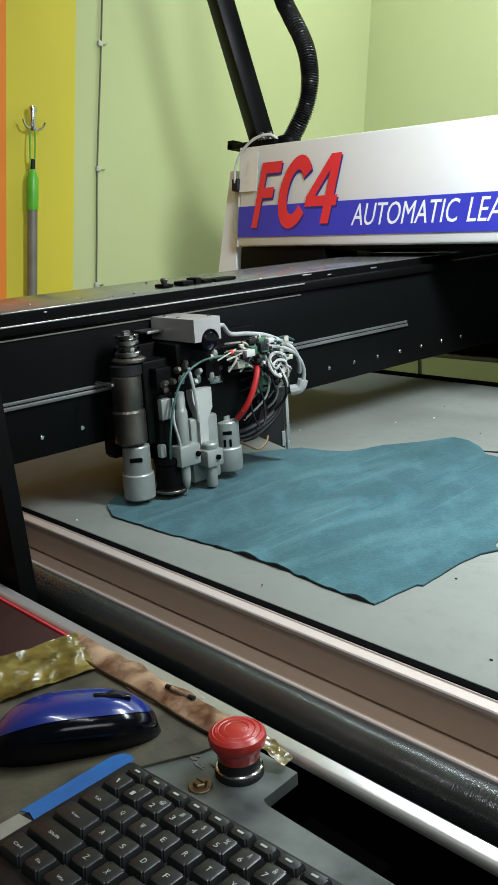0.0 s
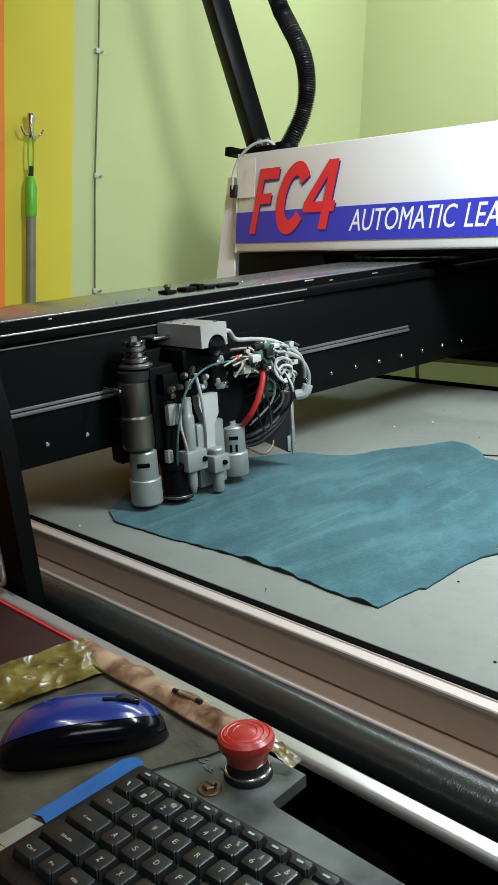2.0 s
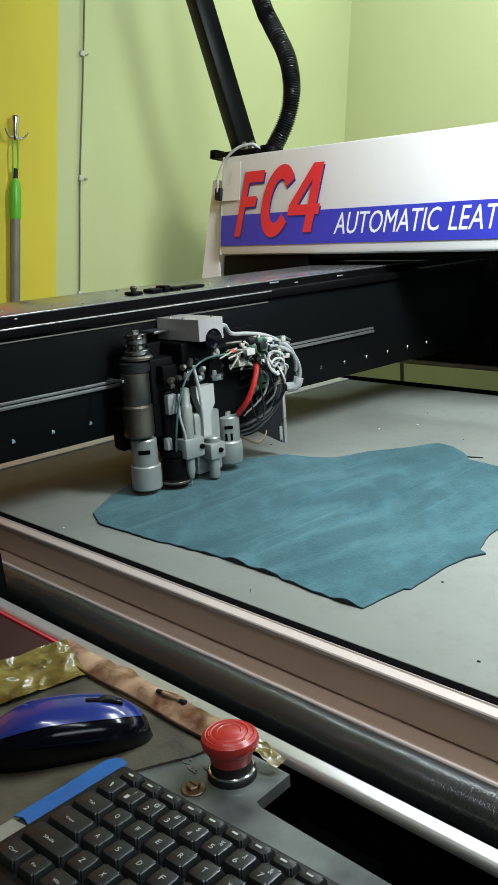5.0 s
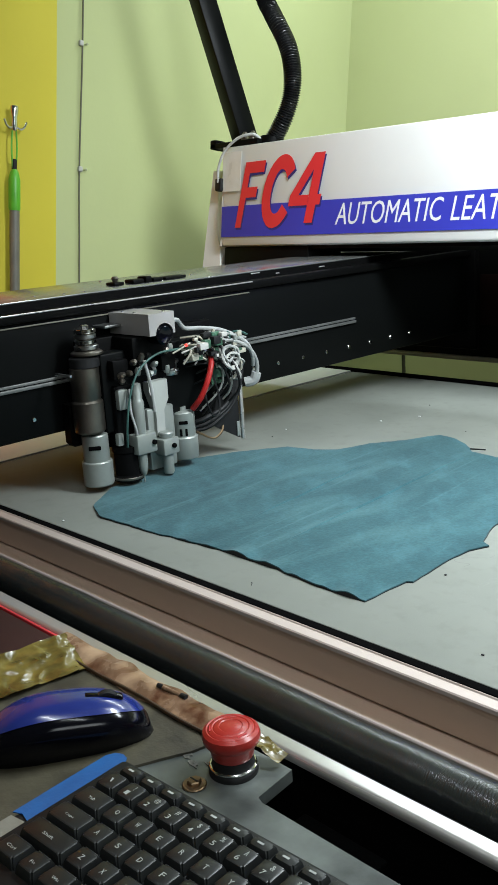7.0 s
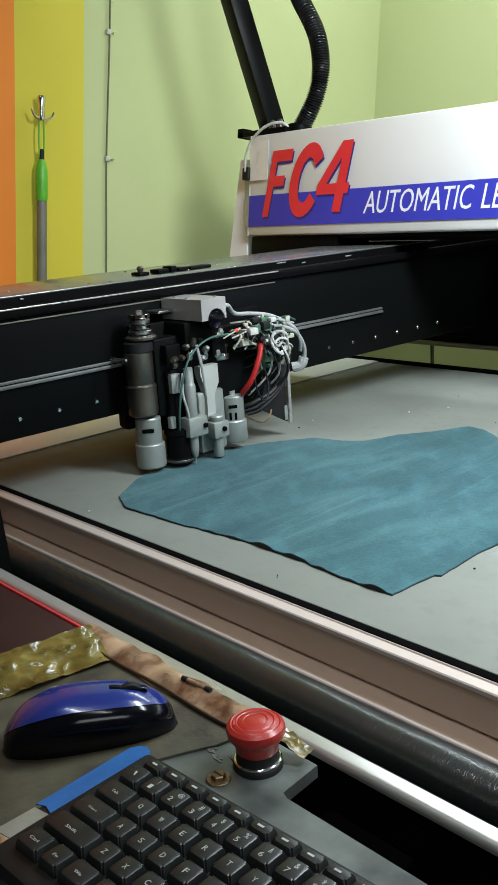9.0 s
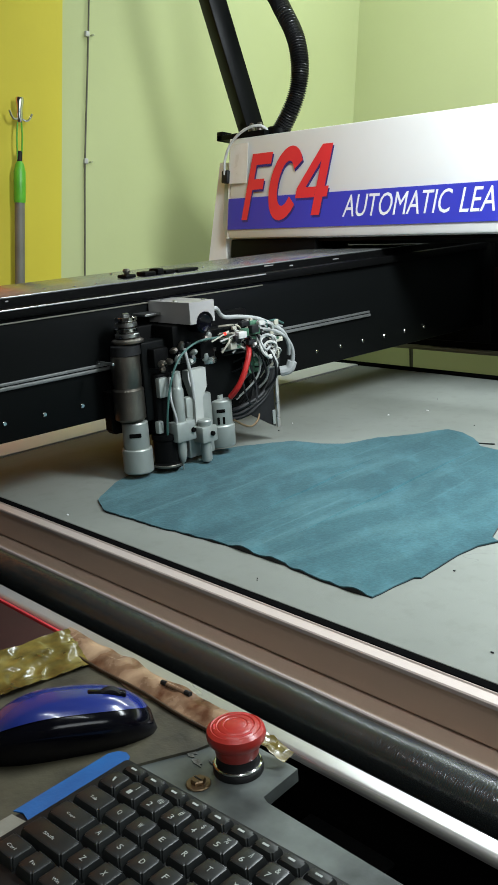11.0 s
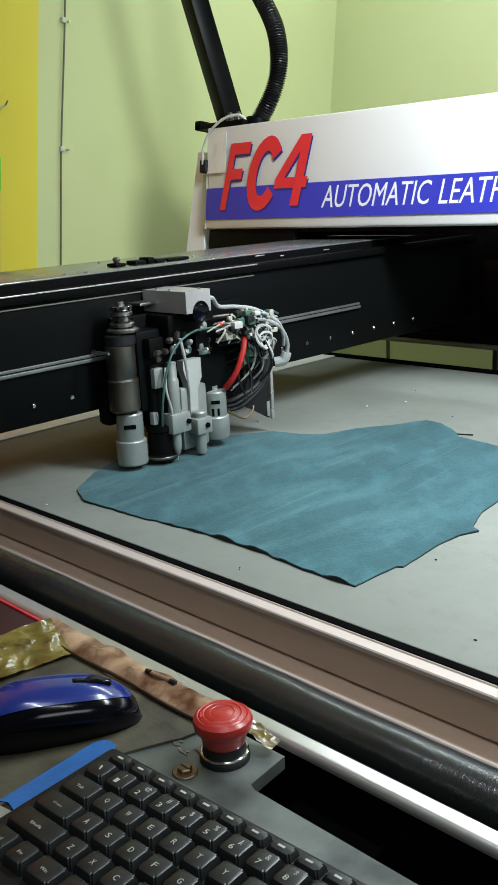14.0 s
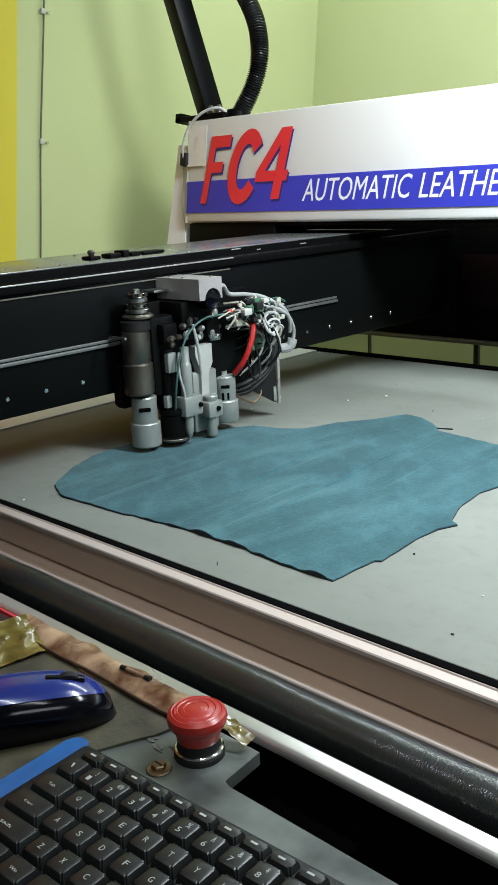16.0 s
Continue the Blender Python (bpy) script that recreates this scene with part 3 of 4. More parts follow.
    part("cradle", prism(B(), [(.484, .8257), (.515, .8257), (.508, .8410), (.490, .8410)], -1.38, 1.5, "x"), MAT["black"], tray)

    near = empty("edge_rail", TILT, "pale aluminium edge rail in front of the roll", "edge rail")
    part("top_flange", prism(B(), [(.4292, .8985), (.4292, .9038), (.4282, .9049)] + [(.4180 - .0050 * math.sin(radians(a)), .9000 + .0050 * math.cos(radians(a))) for a in range(0, 91, 9)] + [(.4130, .8985)], -1.38, 1.5, "x"), MAT["alu"], near, "worn bare aluminium top")
    part("web", box(B(), -1.38, 1.5, .4150, .4280, .60, .8983), MAT["black"], near)


machine()


def hide():
    """The leather, a thin sheet with a ragged edge and slightly lifted rims."""
    key = [(-1.085, .79), (-1.06, .735), (-1.015, .672), (-.965, .650), (-.87, .655), (-.742, .668), (-.648, .667), (-.60, .661), (-.556, .659), (-.513, .661),
           (-.5115, .70), (-.509, .726), (-.503, .730), (-.508, .803), (-.505, .842), (-.494, .866), (-.507, .873), (-.524, .923), (-.530, .978), (-.522, 1.02), (-.47, 1.06), (-.44, 1.12), (-.50, 1.17),
           (-.613, 1.180), (-.69, 1.190), (-.727, 1.197), (-.760, 1.232), (-.795, 1.250), (-.828, 1.255), (-.86, 1.20), (-.895, 1.150), (-.915, 1.09), (-.95, 1.07), (-1.0, 1.06), (-1.05, .99), (-1.09, .90)]
    rnd = random.Random(3)
    pts = []
    for i, a in enumerate(key):
        b = key[(i + 1) % len(key)]
        n = max(2, int(math.dist(a, b) / .006))
        for k in range(n):
            t = k / n
            x, y = a[0] + (b[0] - a[0]) * t, a[1] + (b[1] - a[1]) * t
            j = noise.noise(Vector((x * 60, y * 60, 0))) * (.0022 if x < -.55 else .0008)
            pts.append((x + j, y + noise.noise(Vector((x * 60, y * 60, 9))) * (.0022 if x < -.55 else .0008)))
    cx, cy = -.76, .92
    bm = B()
    rings = []
    for s in (1.0, .992, .975, .93, .85, .72, .55, .35):
        ring = []
        for x, y in pts:
            px, py = cx + (x - cx) * s, cy + (y - cy) * s
            lift = .0006 + .0012 * max(0, noise.noise(Vector((px * 7, py * 7, 2))))
            if s > .92:
                wave = max(0, noise.noise(Vector((x * 14, y * 14, 4))) - .05) * .0025
                if y < .72 and -.86 < x < -.52:
                    wave += .0068 * max(0, noise.noise(Vector((x * 34, 1.5, 4))) + .12) * min(1, (x + .86) / .1)
                lift += wave * ((s - .92) / .08) ** 1.5
            ring.append(bm.verts.new((px - cx, py - cy, lift + .0018)))
        rings.append(ring)
    n = len(pts)
    for a, b in zip(rings, rings[1:]):
        for k in range(n):
            bm.faces.new((a[k], a[(k + 1) % n], b[(k + 1) % n], b[k]))
    bm.faces.new(rings[-1])
    low = [bm.verts.new((v.co.x, v.co.y, v.co.z - .0018)) for v in rings[0]]
    for k in range(n):
        bm.faces.new((low[k], low[(k + 1) % n], rings[0][(k + 1) % n], rings[0][k]))
    rim = [v.co.z for v in rings[0]]
    solid("leather_hide", bm, MAT["hide"], TILT @ pose(cx, cy, .9), "blue dyed suede leather hide with ragged edges on the table", "leather hide")
    # two long creases pressed into the leather
    ease = lambda k: math.sin(math.pi * k / 12) ** .6
    for (xa, ya), (xb, yb), h in (((-0.696, 0.747), (-0.72, 1.16), .0016), ((-0.791, 0.778), (-0.824, 1.056), .0011)):
        line = [Vector((xa + (xb - xa) * k / 12 + .004 * noise.noise(Vector((k * .6, xa, 0))), ya + (yb - ya) * k / 12 + .004 * noise.noise(Vector((k * .6, ya, 5))))).to_3d() for k in range(13)]
        side = Vector((yb - ya, xa - xb, 0)).normalized() * .0022
        bm = B()
        rows = []
        for k, v in enumerate(line):
            c = v - Vector((cx, cy, 0))
            top = .0026 + .0012 * max(0, noise.noise(Vector((v.x * 7, v.y * 7, 2))))
            rows.append([bm.verts.new(w) for w in (c - side + Vector((0, 0, top - .0006)), c - side * .3 + Vector((0, 0, top + h * ease(k))), c + side * .3 + Vector((0, 0, top + h * ease(k) * .8)), c + side + Vector((0, 0, top - .0006)))])
        for a, b in zip(rows, rows[1:]):
            for k in range(3):
                bm.faces.new((a[k], a[k + 1], b[k + 1], b[k]))
        part("crease", bm, MAT["hide"], bpy.data.objects["leather_hide"])
    # black skirt down to the felt, along the front edge: cut rim plus gap shade
    th = bpy.data.objects["leather_hide"]
    bm = B()
    for k in range(n):
        (x, y), (x2, y2) = pts[k], pts[(k + 1) % n]
        if y < .9 or x > -.6:
            o = 1.0012
            p, q = ((x - cx) * o, (y - cy) * o), ((x2 - cx) * o, (y2 - cy) * o)
            bm.faces.new([bm.verts.new(v) for v in ((*p, .0003), (*q, .0003), (*q, rim[(k + 1) % n] - .0012), (*p, rim[k] - .0012))])
    part("cut_rim", bm, MAT["rubber"], th, "dark cut edge and the shade in the gap below it")


hide()


# ---- the gantry: origin on the table under the beam's front face ----
def gantry():
    th = empty("gantry", TILT @ pose(-1.022, 0, .9), "black gantry beam spanning the cutting table", "gantry")
    y0, y1 = .457, 1.79
    part("beam", box(B(), -.20, 0, y0, y1, .092, .268, .003), MAT["satin"], th)
    part("top_cover", box(B(), -.215, -.012, y0, y1, .2875, .290, .001), MAT["topplate"], th, "grey anodised top cover")
    part("cover_side", box(B(), -.2145, -.0125, y0, y1, .2685, .2872), MAT["black"], th)
    part("upper_guide", box(B(), -.011, .010, y0, y1, .262, .276, .002), MAT["black"], th)
    # edges and lower guides are cut short to follow the beam's fade into shade
    part("guide_edge", box(B(), .0102, .0125, y0, 1.10, .2730, .2752, .0007), MAT["alu"], th, "bright worn steel edge")
    part("thin_edge", box(B(), .0003, .0028, y0, 1.10, .2545, .2565, .0005), MAT["greypole"], th)
    part("lower_guide", box(B(), .0003, .006, y0, 1.385, .1655, .1705, .001), MAT["greypaint"], th, "bright steel guide rail")
    part("lower_guide", box(B(), .0003, .004, y0, 1.385, .1720, .1762, .0008), MAT["greypaint"], th, "bright steel guide rail")
    for k in range(-3, 15):
        y = .652 + .064 * k + .003 * max(0, k - 8)
        part("screw", lathe(B(), [(.0036, 0), (.0036, .0012), (.0026, .0024)], 10, pose(.0002, y, .120, 0, 90)), MAT["chrome"], th)
    # cable carrier fittings on top
    stop = part("stop_block", box(B(), -.075, -.05, .854, .874, .2905, .296, .002), MAT["black"], th)
    part("stop_knob", lathe(B(), [(.004, .296), (.005, .299), (.0065, .302), (.004, .305)], 10, pose(-.062, .864, 0)), MAT["dsteel"], stop)
    for y, w, hgt in ((.888, .022, .007), (.914, .012, .010), (.930, .02, .006), (.955, .045, .005)):
        part("carrier_link", box(B(), -.070, -.045, y, y + w, .2905, .2905 + hgt, .002), MAT["black"], th)
    for y, w, z in ((1.12, .022, .2855), (1.183, .009, .2805), (1.30, .016, .2815), (.62, .005, .284), (1.02, .004, .2895)):
        part("worn_spot", box(B(), -.0125, -.0112, y, y + w, z - .0010, z + .0010, .0004), MAT["alu"], th, "bare worn metal patch")
    rnd = random.Random(8)
    for k in range(16):
        y = rnd.uniform(.5, 1.6)
        x = rnd.uniform(-.20, -.03)
        part("rivet", lathe(B(), [(.0022, .2900), (.0022, .2910), (.0012, .2916)], 8, pose(x, y, 0)), MAT["chrome"], th)
    # near leg running on the front rail
    leg = part("leg", prism(B(), [(-.19, .28), (.140, .28), (.162, .22), (.186, .0), (.180, -.055), (-.19, -.055)], .436, .456, "y"), MAT["black"], th, "black steel end plate")
    part("slot_strip", tube(B(), [(.112, .4325, .20), (.125, .4325, .11), (.138, .4325, .02), (.132, .4325, .005)], .0035, 8), MAT["alu"], leg)
    part("far_plate", box(B(), -.19, .02, y1, y1 + .018, .05, .28, .003), MAT["black"], th)
    return th


GANTRY = gantry()


# ---- the cutting head: origin on the table under the needle's point ----
def cutting_head():
    th = empty("cutting_unit", TILT @ pose(-.95, .775, .9), "tool head with motors, probes and tangled wiring on the gantry", "cutting unit")

    def cyl(name, rings, x, y, mat, parent=None, label="", seg=28):
        return part(name, lathe(B(), rings, seg, pose(x, y, 0)), mat, parent or th, label)

    part("back_plate", box(B(), -.066, -.050, -.060, .20, .055, .225, .003), MAT["black"], th)
    part("carriage", box(B(), -.050, -.020, -.045, .17, .085, .205, .004), MAT["satin"], th)
    part("side_plate", prism(B(), [(-.088, .076), (-.083, .070), (-.040, .070), (-.040, .135), (-.088, .135)], -.068, -.052, "x"), MAT["black"], th)
    # large spindle
    sx, sy = -.033, -.060
    sp = cyl("spindle_motor", [(.0190, .046), (.0198, .048), (.0198, .086), (.0185, .088), (.008, .089), (.008, .094)], sx, sy, MAT["greymet"], label="grey motor can")
    cyl("motor_cap", [(.0215, .010), (.0229, .012), (.0229, .046), (.0218, .0475)], sx, sy, MAT["greymet"], sp, "pale grey metal cap")
    part("vent_slot", box(B(), -.0012, .0012, -.009, .009, -.0032, .0032, .0011, pose(sx, sy, .070) @ pose(0, 0, 0, 0, 0, -38) @ pose(.0195, 0, 0)), MAT["gap"], sp)
    cyl("spindle_body", [(.0205, .092), (.0232, .095), (.0232, .138), (.0205, .141), (.0205, .143), (.0215, .145), (.0215, .188), (.019, .190)], sx, sy - .006, MAT["dsteel"], label="dark oily steel cylinder")
    cyl("spindle_collar", [(.0222, .190), (.0222, .203), (.016, .206)], sx, sy - .004, MAT["rubber"])
    top = cyl("spindle_top", [(.021, .206), (.0240, .2075), (.0240, .2105), (.020, .213), (.012, .214), (.012, .244)], sx, sy + .002, MAT["dsteel"], label="stacked steel pulley")
    for z, rad, mat in ((.2145, .0180, "steel"), (.2225, .0160, "chrome"), (.2305, .0160, "steel"), (.2385, .0168, "chrome")):
        cyl("pulley_disc", [(rad - .0012, z), (rad, z + .0008), (rad, z + .0052), (rad - .0012, z + .006)], sx, sy + .002, MAT[mat], top, "bright steel disc")
    cyl("top_nut", [(.006, .2445), (.006, .249), (.004, .250)], sx, sy + .002, MAT["steel"], top, seg=6)
    part("side_pin", box(B(), sx - .01, sx + .03, sy - .05, sy - .046, .183, .187, .001), MAT["steel"], th)
    # black round tool beside it
    cyl("foot_tool", [(.021, .008), (.024, .010), (.024, .016), (.020, .018), (.020, .052), (.022, .054), (.022, .062), (.010, .064)], -.02, -.014, MAT["black"])
    cyl("foot_ring", [(.0242, .0115), (.0246, .012), (.0246, .0150), (.0242, .0155)], -.02, -.014, MAT["dsteel"])
    part("tool_bracket", box(B(), -.045, -.012, -.032, .0, .064, .155, .003), MAT["black"], th)
    part("white_valve", box(B(), -.018, -.004, -.03, -.012, .120, .150, .002), MAT["greymet"], th)
    part("white_valve", box(B(), -.016, -.006, -.036, -.026, .066, .085, .002), MAT["greymet"], th)
    # needle pen
    pen = cyl("marking_pen", [(.0006, .003), (.0015, .013), (.0045, .016), (.0068, .026), (.0074, .032), (.0074, .055)], 0, 0, MAT["greymet"], label="pale grey marking pen with needle point")
    cyl("barrel", [(.0088, .078), (.0092, .080), (.0092, .128), (.0078, .132), (.0072, .133), (.0072, .148), (.0068, .149), (.0068, .156), (.004, .157)], 0, 0, MAT["greymet"], pen)
    part("clamp", box(B(), -.012, .012, -.0155, .022, .049, .080, .003), MAT["greymet"], pen, "pale grey metal clamp")
    part("clamp_screw", lathe(B(), [(.0038, 0), (.0038, .004), (.002, .005)], 10, pose(.0115, .015, .065, 0, 90)), MAT["gap"], pen)
    # second probe
    px, py = .002, .047
    pr = cyl("probe", [(.007, .006), (.0085, .009), (.0085, .040)], px, py, MAT["greymet"], label="pale grey metal probe")
    part("clamp", box(B(), px - .013, px + .013, py - .016, py + .015, .038, .064, .003), MAT["greymet"], pr, "pale grey metal clamp")
    part("clamp_screw", lathe(B(), [(.0038, 0), (.0038, .004), (.002, .005)], 10, pose(px + .0125, py + .003, .052, 0, 90)), MAT["gap"], pr)
    cyl("knob", [(.0105, .064), (.0115, .066), (.0115, .071), (.010, .073)], px, py, MAT["greymet"], pr)
    wb = part("white_bracket", prism(B(), [(-.008, .066), (.008, .066), (.009, .105), (.019, .122), (.019, .152), (-.017, .152), (-.017, .138), (-.007, .108)], -.006, .008, "x"), MAT["funnel"], th, "white plastic funnel bracket", pose(px - .016, py - .002, 0))
    cyl("solenoid", [(.016, .153), (.0165, .155), (.0165, .160), (.014, .162), (.014, .170), (.0165, .172), (.0165, .176), (.009, .178), (.009, .192), (.006, .196)], px - .018, py - .004, MAT["steel"], wb, "shiny steel plunger")
    # small motor at the far side
    mx, my = -.022, .102
    sm = cyl("small_motor", [(.018, .050), (.0192, .052), (.0192, .090), (.0175, .092), (.006, .093), (.006, .099)], mx, my, MAT["greymet"], label="grey motor can")
    cyl("motor_cap", [(.0208, .016), (.0220, .018), (.0220, .050), (.0206, .052)], mx, my, MAT["greymet"], sm, "pale grey metal cap")
    part("vent_slot", box(B(), -.001, .001, -.007, .007, -.0028, .0028, .001, pose(mx, my, .076) @ pose(0, 0, 0, 0, 0, -38) @ pose(.0190, 0, 0)), MAT["gap"], sm)
    for a in (-52, -26):
        part("vent_slot", box(B(), -.001, .001, -.002, .002, -.006, .006, .001, pose(mx, my, .060) @ pose(0, 0, 0, 0, 0, a) @ pose(.0190, 0, 0)), MAT["gap"], sm)
    part("rear_block", box(B(), -.045, -.012, .025, .078, .012, .11, .004), MAT["greymet"], th)
    # white camera box with a round opening in its end
    bx0, bx1, by0, by1, bz0, bz1 = -.070, .028, .013, .061, .226, .258
    bm = B()
    cx, cz, rr = (by0 + by1) / 2 + .004, bz0, .0165
    arc = [(cx + rr * math.cos(radians(a)), cz + rr * math.sin(radians(a))) for a in range(0, 181, 15)]
    prism(bm, [(by0, bz0), (by0, bz1), (by1, bz1), (by1, bz0)] + arc, bx1 - .003, bx1, "x")
    box(bm, bx0, bx1 - .003, by0, by0 + .003, bz0, bz1)
    box(bm, bx0, bx1 - .003, by1 - .003, by1, bz0, bz1)
    box(bm, bx0, bx1 - .003, by0 + .003, by1 - .003, bz1 - .003, bz1)
    cb = part("camera_box", bm, MAT["boxmetal"], th, "white sheet metal camera cover")
    part("lens", lathe(B(), [(.015, -.05), (.015, .002), (.012, .005), (.006, .003)], 20, pose(bx1 - .004, cx, cz - .001, 0, 90)), MAT["mouseblack"], cb, "black round camera lens")
    for x, y in ((bx0 + .02, by0 + .012), (bx0 + .055, by0 + .008), (bx1 - .012, by1 - .01)):
        part("lid_screw", lathe(B(), [(.003, bz1), (.003, bz1 + .0015), (.0015, bz1 + .002)], 8, pose(x, y, 0)), MAT["steel"], cb)
    part("box_tab", box(B(), bx0 - .005, bx0 + .03, by0 - .03, by0, .238, .242, .001), MAT["steel"], th)
    part("box_arm", box(B(), -.055, .0, .0, .065, .19, .224, .003), MAT["black"], th)
    # wiring cluster with circuit board
    pcb = part("circuit_board", box(B(), -.0012, .0012, 0, .048, 0, .045, 0, pose(.002, .148, .128, 0, -10)), MAT["pcb"], th, "green circuit board with parts")
    rnd = random.Random(11)
    for k in range(34):
        y, z = rnd.uniform(.098, .200), rnd.uniform(.172, .208)
        s = rnd.uniform(.004, .011)
        x = .010 + rnd.uniform(-.01, .014)
        part("plug", box(B(), x, x + s, y, y + s * rnd.uniform(.8, 2.2), z, z + s * rnd.uniform(.6, 1.3), .0008, None), MAT[rnd.choice(["connector", "pcb", "whiteplastic", "rubber", "greymet", "rubber"])], th)
    part("indicator", lathe(B(), [(.0025, 0), (.0025, .003), (.001, .0042)], 8, pose(.012, .092, .200, 0, 60)), MAT["glow"], th, "small red glowing lamp")
    part("red_hose", tube(B(), [(.0, .150, .182), (.016, .138, .166), (.02, .124, .140), (.014, .113, .115), (-.002, .108, .096)], .0046, 10), MAT["redcable"], th, "thick red cable")
    part("data_cable", tube(B(), [(.02, .064, .243), (.014, .078, .241), (.006, .098, .226), (.004, .135, .221), (.006, .175, .212), (.014, .214, .190), (.012, .232, .166), (.004, .240, .145)], .0034, 10), MAT["greycable"], th, "pale grey round cable")
    part("data_cable", tube(B(), [(.006, .150, .192), (.012, .180, .196), (.014, .220, .180), (.010, .243, .152), (.004, .247, .125)], .0034, 10), MAT["greycable"], th, "pale grey round cable")
    part("cable_end", tube(B(), [(.004, .247, .132), (.0, .243, .119), (-.01, .232, .116)], .0085, 10), MAT["greycable"], th, "grey taped cable end")
    for k in range(20):
        y0, z0 = rnd.uniform(.10, .175), rnd.uniform(.155, .205)
        y1, z1 = rnd.uniform(.12, .20), rnd.uniform(.07, .15)
        mid = (rnd.uniform(.0, .03), max(y0, y1) + rnd.uniform(.0, .03), (z0 + z1) / 2 + rnd.uniform(-.02, .02))
        part("wire", tube(B(), [(-.03, y0, z0), (mid[0] * .5, (y0 + mid[1]) / 2, z0 + .006), mid, (-.025, y1, z1)], rnd.uniform(.0013, .0026), 6, 6), MAT[rnd.choice(["rubber", "rubber", "greycable", "connector", "rubber", "whitecable"])], th)
    for k in range(22):
        y0, z0 = rnd.uniform(.095, .19), rnd.uniform(.18, .21)
        part("wire", tube(B(), [(-.01, y0, z0), (.014, y0 + rnd.uniform(-.02, .02), z0 + rnd.uniform(0, .012)), (.006, y0 + rnd.uniform(-.04, .04), z0 - rnd.uniform(.0, .03))], rnd.uniform(.0011, .0022), 6, 6), MAT[rnd.choice(["whitecable", "connector", "greycable", "rubber", "rubber", "tealcable"])], th)
    for cy, cz, r, mat in ((.168, .172, .017, "whitecable"), (.172, .165, .013, "whitecable"), (.165, .178, .012, "greycable")):
        part("wire_coil", tube(B(), [(.030 + .003 * math.sin(a * 2), cy + r * math.cos(a), cz + r * math.sin(a)) for a in [2 * math.pi * k / 9 for k in range(10)]], .0022, 6, 4), MAT[mat], th, "coiled pale wire")
    part("wire_loop", tube(B(), [(.012, .128, .150), (.02, .118, .115), (.02, .130, .084), (.018, .146, .085), (.014, .150, .115), (.01, .142, .150)], .0016, 6), MAT["rubber"], th)
    for o in (0, .006, .013):
        part("black_cable", tube(B(), [(-.02, .205 - o * .3, .19), (.004, .212 - o, .150), (.004, .192 - o, .095), (-.005, .150 - o, .062 + o), (-.02, .120, .055 + o)], .0042, 8), MAT["rubber"], th)
    part("grey_flex", tube(B(), [(-.012, .120, .055), (.0, .145, .040), (-.004, .170, .050), (-.02, .180, .066)], .0018, 6), MAT["brass"], th)
    # end plate with bright edge
    pl = part("end_plate", prism(B(), [(.150, .060), (.2105, .026), (.2105, .150), (.178, .150)], -.012, -.0065, "x"), MAT["rubber"], th, "black plate hanging at the head's end")
    part("plate_edge", box(B(), -.0055, -.001, .211, .2175, .024, .150, .001), MAT["alu"], pl, "bright aluminium edge strip")
    part("plate_strip", box(B(), -.0062, -.004, .203, .2100, .030, .055, .001), MAT["greymet"], pl)
    # teal and pale hoses over the tools
    part("teal_hose", tube(B(), [(-.005, -.022, .06), (.008, -.028, .10), (.012, -.020, .145), (.012, .0, .178), (.012, .035, .196), (.006, .085, .196)], .0017, 8), MAT["tealcable"], th, "thin teal air hose")
    part("pale_hose", tube(B(), [(.012, .022, .110), (.013, .018, .150), (.010, .012, .190)], .0025, 8), MAT["greycable"], th)
    part("pale_hose", tube(B(), [(-.002, -.012, .055), (.008, -.012, .082), (.006, -.018, .118), (.0, -.012, .150)], .0019, 8), MAT["greycable"], th)
    for k in range(14):
        y, z = rnd.uniform(-.03, .08), rnd.uniform(.160, .205)
        part("fitting", lathe(B(), [(.004, 0), (.005, .003), (.005, .008), (.003, .012)], 8, pose(-.01 + rnd.uniform(0, .012), y, z, 0, rnd.uniform(0, 90), rnd.uniform(-40, 40))), MAT[rnd.choice(["steel", "dsteel", "rubber", "dsteel", "greymet"])], th)
    for y in (-.02, .02, .07):
        part("dark_block", box(B(), -.030, -.005, y - .014, y + .014, .165, .195, .003), MAT["black"], th)
    return th


HEAD = cutting_head()


# ---- operator's shelf ----
KB = TILT @ pose(-.452, .1845, .9015, 0, 0, 3.5)


